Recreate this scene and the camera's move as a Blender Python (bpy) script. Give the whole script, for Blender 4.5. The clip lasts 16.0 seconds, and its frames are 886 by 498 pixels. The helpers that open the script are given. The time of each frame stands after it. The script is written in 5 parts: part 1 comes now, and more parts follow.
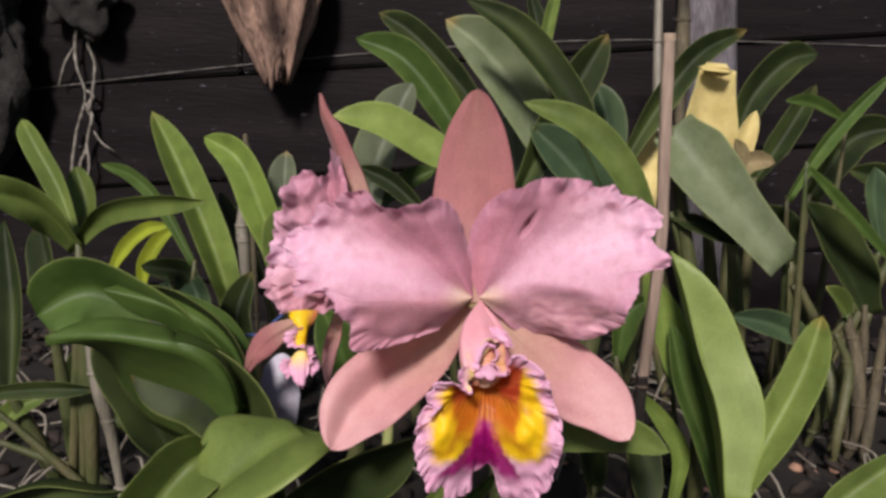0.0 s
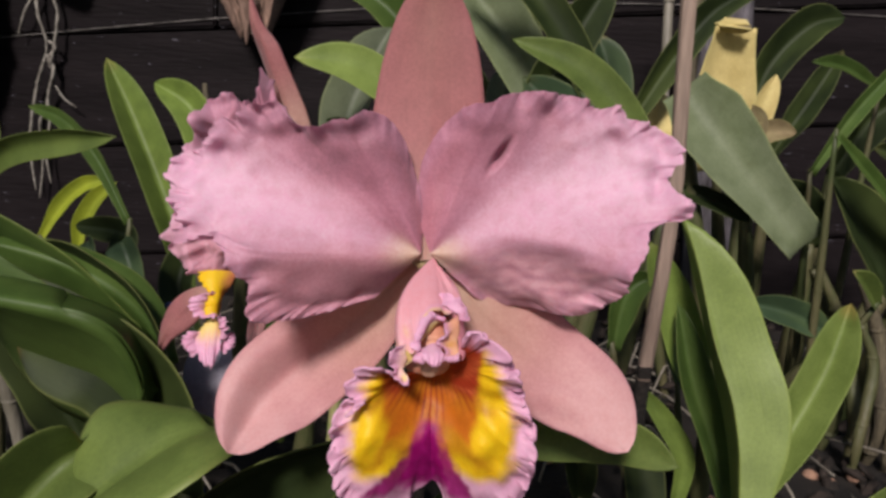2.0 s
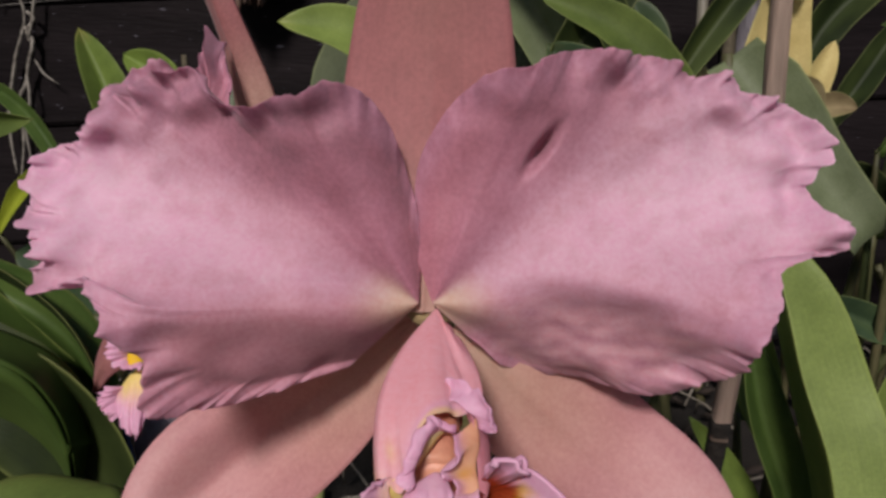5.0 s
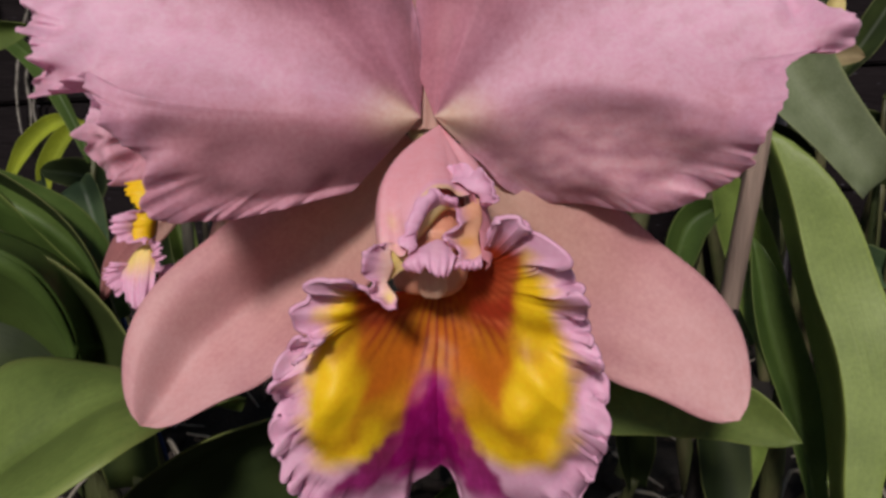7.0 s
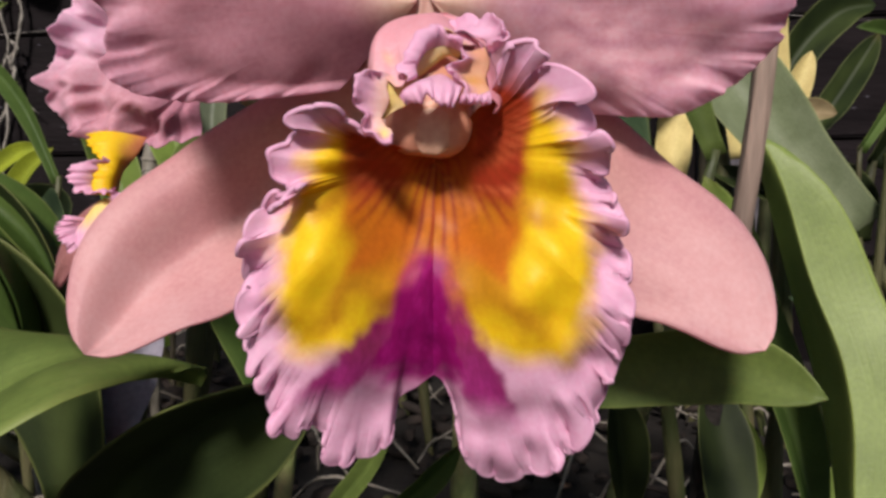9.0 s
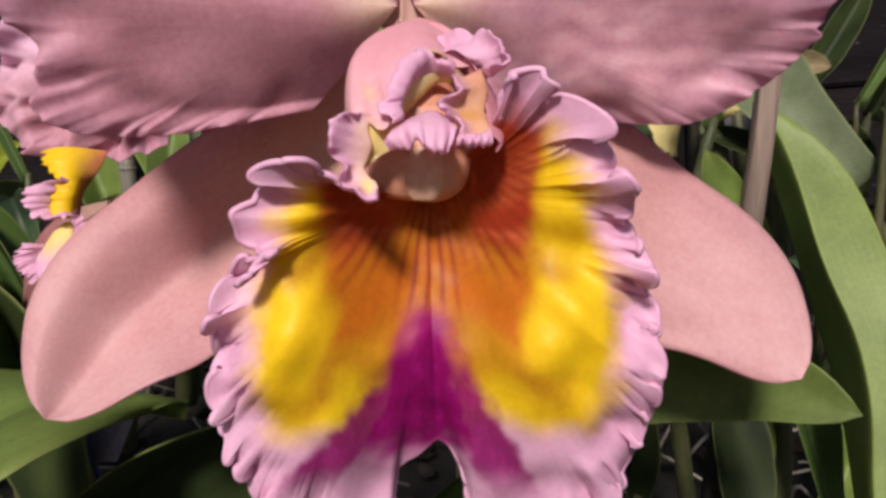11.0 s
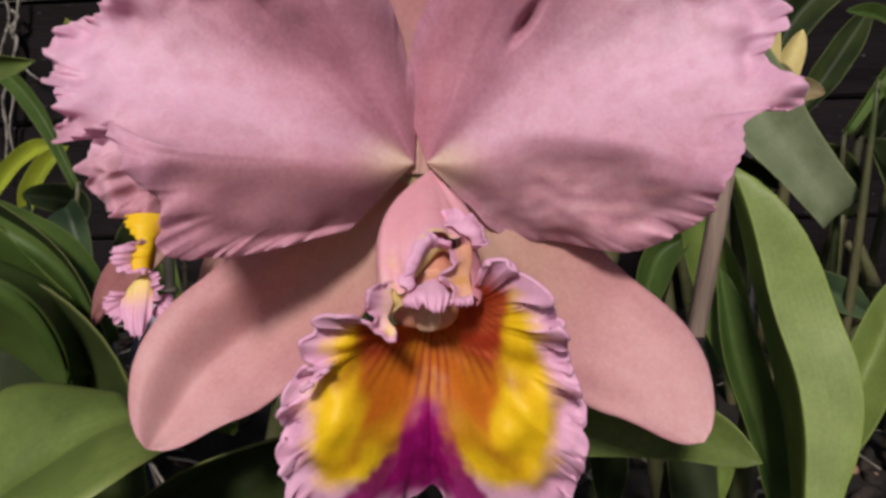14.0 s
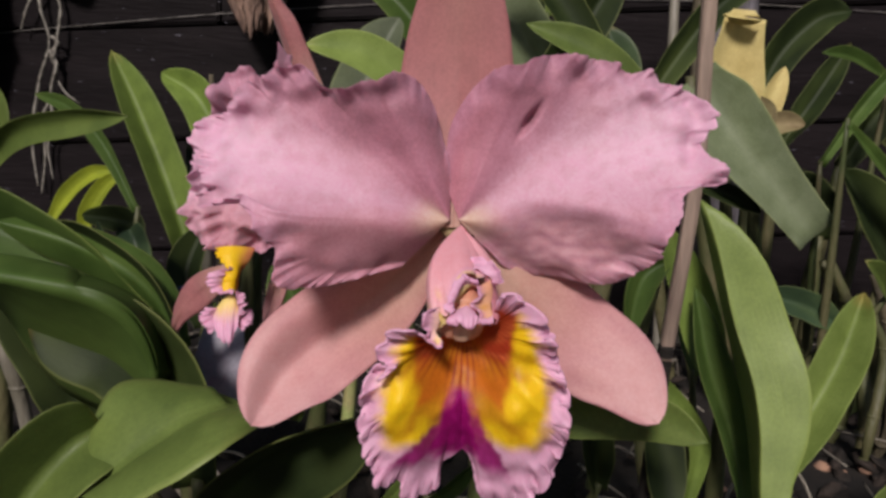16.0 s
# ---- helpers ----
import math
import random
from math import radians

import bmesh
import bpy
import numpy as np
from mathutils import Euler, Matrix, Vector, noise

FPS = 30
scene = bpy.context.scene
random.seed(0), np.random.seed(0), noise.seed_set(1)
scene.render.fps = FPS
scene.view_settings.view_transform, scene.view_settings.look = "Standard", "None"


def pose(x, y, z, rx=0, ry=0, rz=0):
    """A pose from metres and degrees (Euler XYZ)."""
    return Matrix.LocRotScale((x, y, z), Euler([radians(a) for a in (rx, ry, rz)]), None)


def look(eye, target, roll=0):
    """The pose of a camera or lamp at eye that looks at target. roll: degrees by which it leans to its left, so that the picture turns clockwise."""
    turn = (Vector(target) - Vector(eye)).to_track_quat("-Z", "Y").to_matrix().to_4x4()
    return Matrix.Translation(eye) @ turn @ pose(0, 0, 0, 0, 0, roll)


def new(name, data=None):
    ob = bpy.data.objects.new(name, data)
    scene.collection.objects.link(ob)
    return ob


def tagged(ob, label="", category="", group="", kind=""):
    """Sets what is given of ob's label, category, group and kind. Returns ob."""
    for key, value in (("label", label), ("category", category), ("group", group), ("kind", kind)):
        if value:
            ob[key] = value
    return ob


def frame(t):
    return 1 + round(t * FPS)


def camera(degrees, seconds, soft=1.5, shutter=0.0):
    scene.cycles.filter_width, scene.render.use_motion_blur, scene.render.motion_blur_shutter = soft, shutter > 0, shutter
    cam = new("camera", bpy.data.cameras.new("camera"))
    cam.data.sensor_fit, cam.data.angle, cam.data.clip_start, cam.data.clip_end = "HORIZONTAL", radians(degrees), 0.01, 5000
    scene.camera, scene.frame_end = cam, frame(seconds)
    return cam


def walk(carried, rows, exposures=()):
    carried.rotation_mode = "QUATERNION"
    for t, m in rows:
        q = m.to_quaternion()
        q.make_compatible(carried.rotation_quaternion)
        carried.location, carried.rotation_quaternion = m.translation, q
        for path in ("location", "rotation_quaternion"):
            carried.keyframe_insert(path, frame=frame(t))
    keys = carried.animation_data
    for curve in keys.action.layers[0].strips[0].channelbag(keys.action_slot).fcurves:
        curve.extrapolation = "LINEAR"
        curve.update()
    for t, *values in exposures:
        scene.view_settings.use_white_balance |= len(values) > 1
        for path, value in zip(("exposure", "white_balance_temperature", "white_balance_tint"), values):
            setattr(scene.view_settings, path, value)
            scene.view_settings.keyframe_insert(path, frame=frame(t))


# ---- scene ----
cam = camera(60.0, 16.0, soft=3.1)
PATH = [
    (0, (0.0260, 0.0194, 0.3573), (0.0190, 0.3172, 0.3214), 1.32),
    (0.5, (0.0304, 0.0262, 0.3523), (0.0192, 0.3234, 0.3131), 1.57),
    (1, (0.0375, 0.0344, 0.3468), (0.0249, 0.3313, 0.3055), 1.75),
    (1.5, (0.0384, 0.0633, 0.3398), (0.0296, 0.3603, 0.2985), 2.54),
    (2, (0.0411, 0.0956, 0.3356), (0.0352, 0.3927, 0.2939), 3.05),
    (2.5, (0.0405, 0.1243, 0.3426), (0.0393, 0.4206, 0.2955), 2.21),
    (3, (0.0402, 0.1456, 0.3401), (0.0313, 0.4416, 0.2919), 2.30),
    (5.5, (0.0392, 0.1732, 0.3363), (0.0286, 0.4680, 0.2822), 2.97),
    (6, (0.0438, 0.1733, 0.3285), (0.0289, 0.4649, 0.2596), 2.81),
    (6.5, (0.0427, 0.1703, 0.3209), (0.0286, 0.4627, 0.2555), 2.97),
    (7, (0.0418, 0.1678, 0.3049), (0.0292, 0.4630, 0.2528), 2.14),
    (7.5, (0.0436, 0.1700, 0.2956), (0.0305, 0.4661, 0.2496), 2.06),
    (8, (0.0380, 0.1692, 0.2874), (0.0309, 0.4670, 0.2516), 2.46),
    (8.5, (0.0392, 0.1737, 0.2705), (0.0359, 0.4733, 0.2548), 3.62),
    (11, (0.0374, 0.1939, 0.2814), (0.0390, 0.4921, 0.2486), 0.81),
    (11.5, (0.0376, 0.1981, 0.2852), (0.0431, 0.4959, 0.2490), 0.81),
    (12, (0.0374, 0.1925, 0.2834), (0.0427, 0.4885, 0.2349), -0.07),
    (12.5, (0.0379, 0.1898, 0.2848), (0.0468, 0.4853, 0.2339), -4.45),
    (13, (0.0356, 0.1822, 0.2870), (0.0385, 0.4784, 0.2399), -0.31),
    (13.5, (0.0378, 0.1708, 0.3004), (0.0404, 0.4677, 0.2577), 1.56),
    (14, (0.0387, 0.1561, 0.3094), (0.0361, 0.4530, 0.2663), 2.76),
    (14.5, (0.0379, 0.1385, 0.3115), (0.0309, 0.4354, 0.2694), 2.69),
    (15, (0.0424, 0.1249, 0.3162), (0.0381, 0.4227, 0.2802), 2.46),
    (15.5, (0.0380, 0.1115, 0.3258), (0.0345, 0.4094, 0.2899), 2.84),
    (16, (0.0331, 0.0979, 0.3244), (0.0280, 0.3952, 0.2843), 3.10),
]
EXPOSURES = [(0, -0.63), (1.5, -0.74), (3, -1.13), (5.5, -1.31), (6, -1.38), (7, -1.23), (8, -0.87), (8.5, -0.68), (11, -0.69), (12.5, -0.8), (13.5, -0.86), (14.5, -1.15), (16, -1.0)]
walk(cam, [(t, look(eye, target, roll)) for t, eye, target, roll in PATH], EXPOSURES)

# ---- light ----
world = bpy.data.worlds.new("sky")
scene.world = world
world.use_nodes = True
wn = world.node_tree
sky = wn.nodes.new("ShaderNodeTexSky")
sky.sky_type, sky.sun_disc = "NISHITA", False
SUN_TO = Vector((-0.15, -0.78, 0.51)).normalized()
sky.sun_elevation = math.asin(SUN_TO.z)
sky.sun_rotation = math.atan2(SUN_TO.x, SUN_TO.y)
wn.links.new(sky.outputs[0], wn.nodes["Background"].inputs[0])
wn.nodes["Background"].inputs[1].default_value = 0.095
sun = new("sun", bpy.data.lights.new("sun", "SUN"))
sun.data.energy, sun.data.angle, sun.data.color = 8.4, radians(9.0), (1.0, 0.91, 0.87)
sun.matrix_world = look(SUN_TO * 5, (0, 0, 0))

GROUND = 0.10
WALL_Y = 1.15


# ---- materials ----
def links(mat):
    return mat.node_tree.nodes, mat.node_tree.links


def plain(name, color, rough=0.5, color2=None, scale=40.0, bump=0.2, fine=400.0, translucent=0.0, spec=0.4, stretch=(1, 1, 1), coat=0.0, amount=1.0):
    """A surface with variation at two scales, relief and, for leaves and petals, light that shines through."""
    mat = bpy.data.materials.new(name)
    mat.use_nodes = True
    n, l = links(mat)
    bsdf = n["Principled BSDF"]
    co = n.new("ShaderNodeTexCoord")
    mp = n.new("ShaderNodeMapping")
    mp.inputs["Scale"].default_value = stretch
    l.new(co.outputs["Object"], mp.inputs[0])
    big, small = n.new("ShaderNodeTexNoise"), n.new("ShaderNodeTexNoise")
    big.inputs["Scale"].default_value, big.inputs["Detail"].default_value = scale, 4
    small.inputs["Scale"].default_value, small.inputs["Detail"].default_value = fine, 5
    for t in (big, small):
        l.new(mp.outputs[0], t.inputs["Vector"])
    ramp = n.new("ShaderNodeValToRGB")
    ramp.color_ramp.elements[0].position, ramp.color_ramp.elements[1].position = 0.35, 0.68
    ramp.color_ramp.elements[0].color = (*color, 1)
    ramp.color_ramp.elements[1].color = (*(color2 or [c * 0.7 for c in color]), 1)
    l.new(big.outputs["Fac"], ramp.inputs[0])
    mix = n.new("ShaderNodeMix")
    mix.data_type, mix.blend_type = "RGBA", "OVERLAY"
    mix.inputs[0].default_value = 0.35 * amount
    l.new(ramp.outputs[0], mix.inputs[6])
    l.new(small.outputs["Fac"], mix.inputs[7])
    l.new(mix.outputs[2], bsdf.inputs["Base Color"])
    bsdf.inputs["Roughness"].default_value = rough
    bsdf.inputs["Specular IOR Level"].default_value = spec
    bsdf.inputs["Coat Weight"].default_value = coat
    bp = n.new("ShaderNodeBump")
    bp.inputs["Strength"].default_value, bp.inputs["Distance"].default_value = bump, 0.002
    l.new(small.outputs["Fac"], bp.inputs["Height"])
    l.new(bp.outputs[0], bsdf.inputs["Normal"])
    if translucent:
        tr, ms = n.new("ShaderNodeBsdfTranslucent"), n.new("ShaderNodeMixShader")
        ms.inputs[0].default_value = translucent
        l.new(mix.outputs[2], tr.inputs[0])
        l.new(bsdf.outputs[0], ms.inputs[1])
        l.new(tr.outputs[0], ms.inputs[2])
        l.new(ms.outputs[0], n["Material Output"].inputs[0])
    return mat


def leaf_material(name, color, color2, rough=0.50):
    """Leathery leaf: long fine veins along the leaf, blotches, pale specks; u runs across and v along in the uv map."""
    mat = plain(name, color, rough, color2, 55.0, 0.05, 700.0, 0.14, 0.24, amount=0.7)
    n, l = links(mat)
    bsdf = n["Principled BSDF"]
    uv = n.new("ShaderNodeUVMap")
    uv.uv_map = "along"
    mp = n.new("ShaderNodeMapping")
    mp.inputs["Scale"].default_value = (70, 0.8, 1)
    l.new(uv.outputs[0], mp.inputs[0])
    vein = n.new("ShaderNodeTexNoise")
    vein.inputs["Scale"].default_value, vein.inputs["Detail"].default_value = 1.0, 3
    l.new(mp.outputs[0], vein.inputs["Vector"])
    old = bsdf.inputs["Base Color"].links[0].from_socket
    mix = n.new("ShaderNodeMix")
    mix.data_type, mix.blend_type = "RGBA", "OVERLAY"
    mix.inputs[0].default_value = 0.16
    l.new(old, mix.inputs[6])
    l.new(vein.outputs["Fac"], mix.inputs[7])
    info = n.new("ShaderNodeObjectInfo")
    hsv = n.new("ShaderNodeHueSaturation")
    rng = n.new("ShaderNodeMapRange")
    rng.inputs[3].default_value, rng.inputs[4].default_value = 0.78, 1.15
    l.new(info.outputs["Random"], rng.inputs[0])
    l.new(rng.outputs[0], hsv.inputs["Value"])
    tone = n.new("ShaderNodeVertexColor")
    tone.layer_name = "pigment"
    part_of = n.new("ShaderNodeSeparateColor")
    l.new(tone.outputs[0], part_of.inputs[0])
    last = mix.outputs[2]
    for channel, tint, how in ((0, (0.42, 0.46, 0.14, 1), 0.22), (1, (0.40, 0.26, 0.08, 1), 0.7), (2, (0.36, 0.46, 0.12, 1), 0.12)):
        amount, over = n.new("ShaderNodeMath"), n.new("ShaderNodeMix")
        amount.operation = "MULTIPLY"
        amount.inputs[1].default_value = how
        over.data_type = "RGBA"
        over.inputs[7].default_value = tint
        l.new(part_of.outputs[channel], amount.inputs[0])
        l.new(amount.outputs[0], over.inputs[0])
        l.new(last, over.inputs[6])
        last = over.outputs[2]
    l.new(last, hsv.inputs["Color"])
    l.new(hsv.outputs[0], bsdf.inputs["Base Color"])
    bp = n.new("ShaderNodeBump")
    bp.inputs["Strength"].default_value, bp.inputs["Distance"].default_value = 0.12, 0.001
    l.new(vein.outputs["Fac"], bp.inputs["Height"])
    l.new(bsdf.inputs["Normal"].links[0].from_socket, bp.inputs["Normal"])
    l.new(bp.outputs[0], bsdf.inputs["Normal"])
    return mat


def petal_material(name, rough=0.55, translucent=0.27, sparkle=0.25, vein_amount=0.16, relief=0.35, grain=0.2):
    """Petal tissue: pigment stored on the mesh, radiating veins, crystalline fine cells."""
    mat = bpy.data.materials.new(name)
    mat.use_nodes = True
    n, l = links(mat)
    bsdf = n["Principled BSDF"]
    pig = n.new("ShaderNodeVertexColor")
    pig.layer_name = "pigment"
    uv = n.new("ShaderNodeUVMap")
    uv.uv_map = "along"
    mp = n.new("ShaderNodeMapping")
    mp.inputs["Scale"].default_value = (75, 2.6, 1)
    l.new(uv.outputs[0], mp.inputs[0])
    vein = n.new("ShaderNodeTexNoise")
    vein.inputs["Scale"].default_value, vein.inputs["Detail"].default_value, vein.inputs["Distortion"].default_value = 1.0, 4, 0.4
    l.new(mp.outputs[0], vein.inputs["Vector"])
    co = n.new("ShaderNodeTexCoord")
    cells = n.new("ShaderNodeTexNoise")
    cells.inputs["Scale"].default_value, cells.inputs["Detail"].default_value = 1100.0, 4
    blot = n.new("ShaderNodeTexNoise")
    blot.inputs["Scale"].default_value, blot.inputs["Detail"].default_value, blot.inputs["Roughness"].default_value = 130.0, 8, 0.68
    for t in (cells, blot):
        l.new(co.outputs["Object"], t.inputs["Vector"])
    last = pig.outputs[0]
    for tex, f in ((vein, vein_amount), (blot, 0.24), (cells, grain)):
        mix = n.new("ShaderNodeMix")
        mix.data_type, mix.blend_type = "RGBA", "OVERLAY"
        mix.inputs[0].default_value = f
        l.new(last, mix.inputs[6])
        l.new(tex.outputs["Fac"], mix.inputs[7])
        last = mix.outputs[2]
    l.new(last, bsdf.inputs["Base Color"])
    bsdf.inputs["Roughness"].default_value = rough
    bsdf.inputs["Specular IOR Level"].default_value = 0.35
    bsdf.inputs["Sheen Weight"].default_value = sparkle
    add = n.new("ShaderNodeMath")
    add.operation = "MULTIPLY_ADD"
    add.inputs[1].default_value = 0.5
    l.new(cells.outputs["Fac"], add.inputs[0])
    l.new(vein.outputs["Fac"], add.inputs[2])
    bp = n.new("ShaderNodeBump")
    bp.inputs["Strength"].default_value, bp.inputs["Distance"].default_value = relief, 0.0006
    l.new(add.outputs[0], bp.inputs["Height"])
    l.new(bp.outputs[0], bsdf.inputs["Normal"])
    tr, ms = n.new("ShaderNodeBsdfTranslucent"), n.new("ShaderNodeMixShader")
    ms.inputs[0].default_value = translucent
    l.new(last, tr.inputs[0])
    l.new(bsdf.outputs[0], ms.inputs[1])
    l.new(tr.outputs[0], ms.inputs[2])
    l.new(ms.outputs[0], n["Material Output"].inputs[0])
    return mat


LEAF = {
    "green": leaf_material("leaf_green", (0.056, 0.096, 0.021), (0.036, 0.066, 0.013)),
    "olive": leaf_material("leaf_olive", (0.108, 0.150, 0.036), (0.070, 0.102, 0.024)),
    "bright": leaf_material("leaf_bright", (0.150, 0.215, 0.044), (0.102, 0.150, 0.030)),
    # lighter copy of the leaf green, with the sun on it put into the colour
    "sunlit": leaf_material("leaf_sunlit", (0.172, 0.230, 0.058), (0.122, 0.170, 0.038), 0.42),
    # deep green taken near black: the shade on these leaves is in the colour
    "dark": leaf_material("leaf_dark_shaded", (0.017, 0.027, 0.007), (0.010, 0.017, 0.004), 0.58),
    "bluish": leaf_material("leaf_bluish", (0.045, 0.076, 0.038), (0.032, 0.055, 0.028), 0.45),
    "pale": leaf_material("leaf_pale", (0.150, 0.172, 0.112), (0.104, 0.124, 0.078), 0.5),
    "grey": leaf_material("leaf_greyish", (0.175, 0.208, 0.120), (0.124, 0.152, 0.080), 0.5),
    "yellow": leaf_material("leaf_yellow", (0.640, 0.530, 0.230), (0.500, 0.400, 0.160), 0.6),
    "yellowgreen": leaf_material("leaf_young", (0.290, 0.340, 0.030), (0.225, 0.270, 0.028), 0.4),
    "dried": leaf_material("leaf_dried", (0.230, 0.185, 0.100), (0.150, 0.112, 0.060), 0.75),
}
PETAL = petal_material("petal_tissue", translucent=0.50, vein_amount=0.06, relief=0.14, grain=0.28)
SEPAL = petal_material("sepal_tissue", translucent=0.42, vein_amount=0.08, relief=0.10, grain=0.20)
LIP = petal_material("lip_tissue", 0.50, 0.36, 0.0, 0.08, 0.14)
BULB = plain("pseudobulb_green", (0.042, 0.056, 0.017), 0.55, (0.090, 0.078, 0.038), 60, 0.4, 500, stretch=(1, 1, 0.25))
CANE = plain("dried_cane", (0.095, 0.078, 0.046), 0.75, (0.022, 0.018, 0.012), 70, 0.8, 500, stretch=(1, 1, 0.3), amount=2.0)
STAKE = plain("stake_wood", (0.25, 0.185, 0.145), 0.75, (0.16, 0.115, 0.09), 60, 0.6, 420, stretch=(1, 1, 0.08), amount=2.0)
STAKE_END = plain("sawn_wood", (0.36, 0.28, 0.21), 0.8, (0.24, 0.18, 0.13), 120, 0.4, 500)
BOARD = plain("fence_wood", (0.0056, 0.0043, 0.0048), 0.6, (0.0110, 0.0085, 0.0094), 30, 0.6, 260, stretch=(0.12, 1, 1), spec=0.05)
# glints on the boards, painted in as pale flecks
bn, bl = links(BOARD)
fleck, fleck_ramp, fleck_mix, fleck_co = bn.new("ShaderNodeTexNoise"), bn.new("ShaderNodeValToRGB"), bn.new("ShaderNodeMix"), bn.new("ShaderNodeMapping")
fleck_co.inputs["Scale"].default_value = (60, 200, 260)
fleck.inputs["Scale"].default_value, fleck.inputs["Detail"].default_value = 1.0, 2
fleck_ramp.color_ramp.elements[0].position, fleck_ramp.color_ramp.elements[1].position = 0.69, 0.74
fleck_mix.data_type = "RGBA"
fleck_mix.inputs[7].default_value = (0.075, 0.070, 0.085, 1)
bl.new(bn["Texture Coordinate"].outputs["Object"], fleck_co.inputs[0])
bl.new(fleck_co.outputs[0], fleck.inputs["Vector"])
bl.new(fleck.outputs["Fac"], fleck_ramp.inputs[0])
bl.new(fleck_ramp.outputs[0], fleck_mix.inputs[0])
bl.new(bn["Principled BSDF"].inputs["Base Color"].links[0].from_socket, fleck_mix.inputs[6])
bl.new(fleck_mix.outputs[2], bn["Principled BSDF"].inputs["Base Color"])
POST = plain("post_wood", (0.115, 0.105, 0.118), 0.85, (0.045, 0.038, 0.042), 60, 1.0, 300, stretch=(1, 1, 0.22), amount=2.6)
EDGE = plain("lit_board_edge", (0.22, 0.20, 0.19), 0.8, (0.05, 0.045, 0.04), 50, 0.5, 300)
BARK = plain("driftwood", (0.26, 0.165, 0.125), 0.85, (0.06, 0.036, 0.028), 34, 1.0, 260, stretch=(1, 1, 0.3), amount=2.0)
MOSS = plain("mossy_bark", (0.005, 0.005, 0.0035), 0.95, (0.026, 0.024, 0.022), 34, 1.0, 160, amount=2.0)
ROOT = plain("aerial_root", (0.24, 0.22, 0.19), 0.7, (0.07, 0.062, 0.05), 120, 0.5, 700)
STRAW = plain("bleached_straw", (0.20, 0.18, 0.15), 0.7, (0.16, 0.14, 0.11), 150, 0.5, 700, amount=2.0)
SOIL = plain("bark_soil", (0.007, 0.005, 0.004), 0.9, (0.016, 0.012, 0.009), 30, 1.0, 300)
CHIP = plain("bark_chip", (0.010, 0.007, 0.005), 0.85, (0.030, 0.020, 0.015), 90, 0.8, 500)
PEBBLE = plain("clay_pebble", (0.30, 0.17, 0.11), 0.8, (0.20, 0.12, 0.085), 120, 0.5, 700)
TAG = plain("tag_plastic", (0.42, 0.39, 0.46), 0.45, (0.34, 0.32, 0.38), 40, 0.1, 500)
TUBEM = plain("pale_cane", (0.22, 0.20, 0.165), 0.5, (0.11, 0.10, 0.075), 50, 0.3, 500, stretch=(1, 1, 0.15))
CORD = plain("blue_cord", (0.03, 0.06, 0.20), 0.6, (0.02, 0.04, 0.12), 100, 0.3, 900)


# ---- builders ----
def part(name, mesh, material, parent=None, label=""):
    """One mesh object from (vertices, faces), smooth, under a thing or a part."""
    if not isinstance(mesh, bpy.types.Mesh):
        me = bpy.data.meshes.new(name)
        me.from_pydata([tuple(v) for v in mesh[0]], [], mesh[1])
        me.update()
        me.polygons.foreach_set("use_smooth", [True] * len(me.polygons))
        mesh = me
    if not mesh.materials:
        mesh.materials.append(material)
    ob = new(name, mesh)
    if parent is not None:
        ob.parent = parent
        ob.matrix_parent_inverse = parent.matrix_world.inverted()
    if label:
        tagged(ob, label)
    return ob


def thing(name, place, label, category, group="", kind=""):
    ob = new(name)
    ob.empty_display_size = 0.02
    ob.location = place
    bpy.context.view_layer.update()
    return tagged(ob, label, category, group, kind)


def spline(pts, n):
    """n points along a smooth curve through pts."""
    p = [Vector(q) for q in pts]
    p = [p[0] * 2 - p[1]] + p + [p[-1] * 2 - p[-2]]
    out = []
    for i in range(n):
        f = i / (n - 1) * (len(p) - 3)
        k = min(int(f), len(p) - 4)
        t = f - k
        a, b, c, d = p[k : k + 4]
        out.append(0.5 * (2 * b + (c - a) * t + (2 * a - 5 * b + 4 * c - d) * t * t + (3 * b - a - 3 * c + d) * t**3))
    return out


def lerp_list(values, f):
    f = min(max(f, 0), 1) * (len(values) - 1)
    k = min(int(f), len(values) - 2)
    return values[k] + (values[k + 1] - values[k]) * (f - k)


def smooth(a, b, x):
    t = min(max((x - a) / (b - a), 0), 1)
    return t * t * (3 - 2 * t)


def blend(c1, c2, f):
    f = min(max(f, 0), 1)
    return tuple(a + (b - a) * f for a, b in zip(c1, c2))


def wobble(x, y=0.0, seed=0.0):
    return noise.noise(Vector((x, y, seed)))


def frames_along(curve, facing):
    """Tangent, side and face vectors at each point of a curve."""
    out = []
    for i in range(len(curve)):
        t = (curve[min(i + 1, len(curve) - 1)] - curve[max(i - 1, 0)]).normalized()
        side = t.cross(facing)
        side = side.normalized() if side.length > 1e-6 else Vector((1, 0, 0))
        out.append((t, side, side.cross(t).normalized()))
    return out


def finish(me, uvs=None, colors=None):
    """Uv and pigment, given per vertex."""
    if uvs is not None:
        layer = me.uv_layers.new(name="along")
        idx = np.empty(len(me.loops), int)
        me.loops.foreach_get("vertex_index", idx)
        layer.data.foreach_set("uv", np.array(uvs, float)[idx].ravel())
    if colors is not None:
        att = me.color_attributes.new("pigment", "FLOAT_COLOR", "POINT")
        att.data.foreach_set("color", np.c_[np.array(colors, float), np.ones(len(colors))].ravel())
    return me


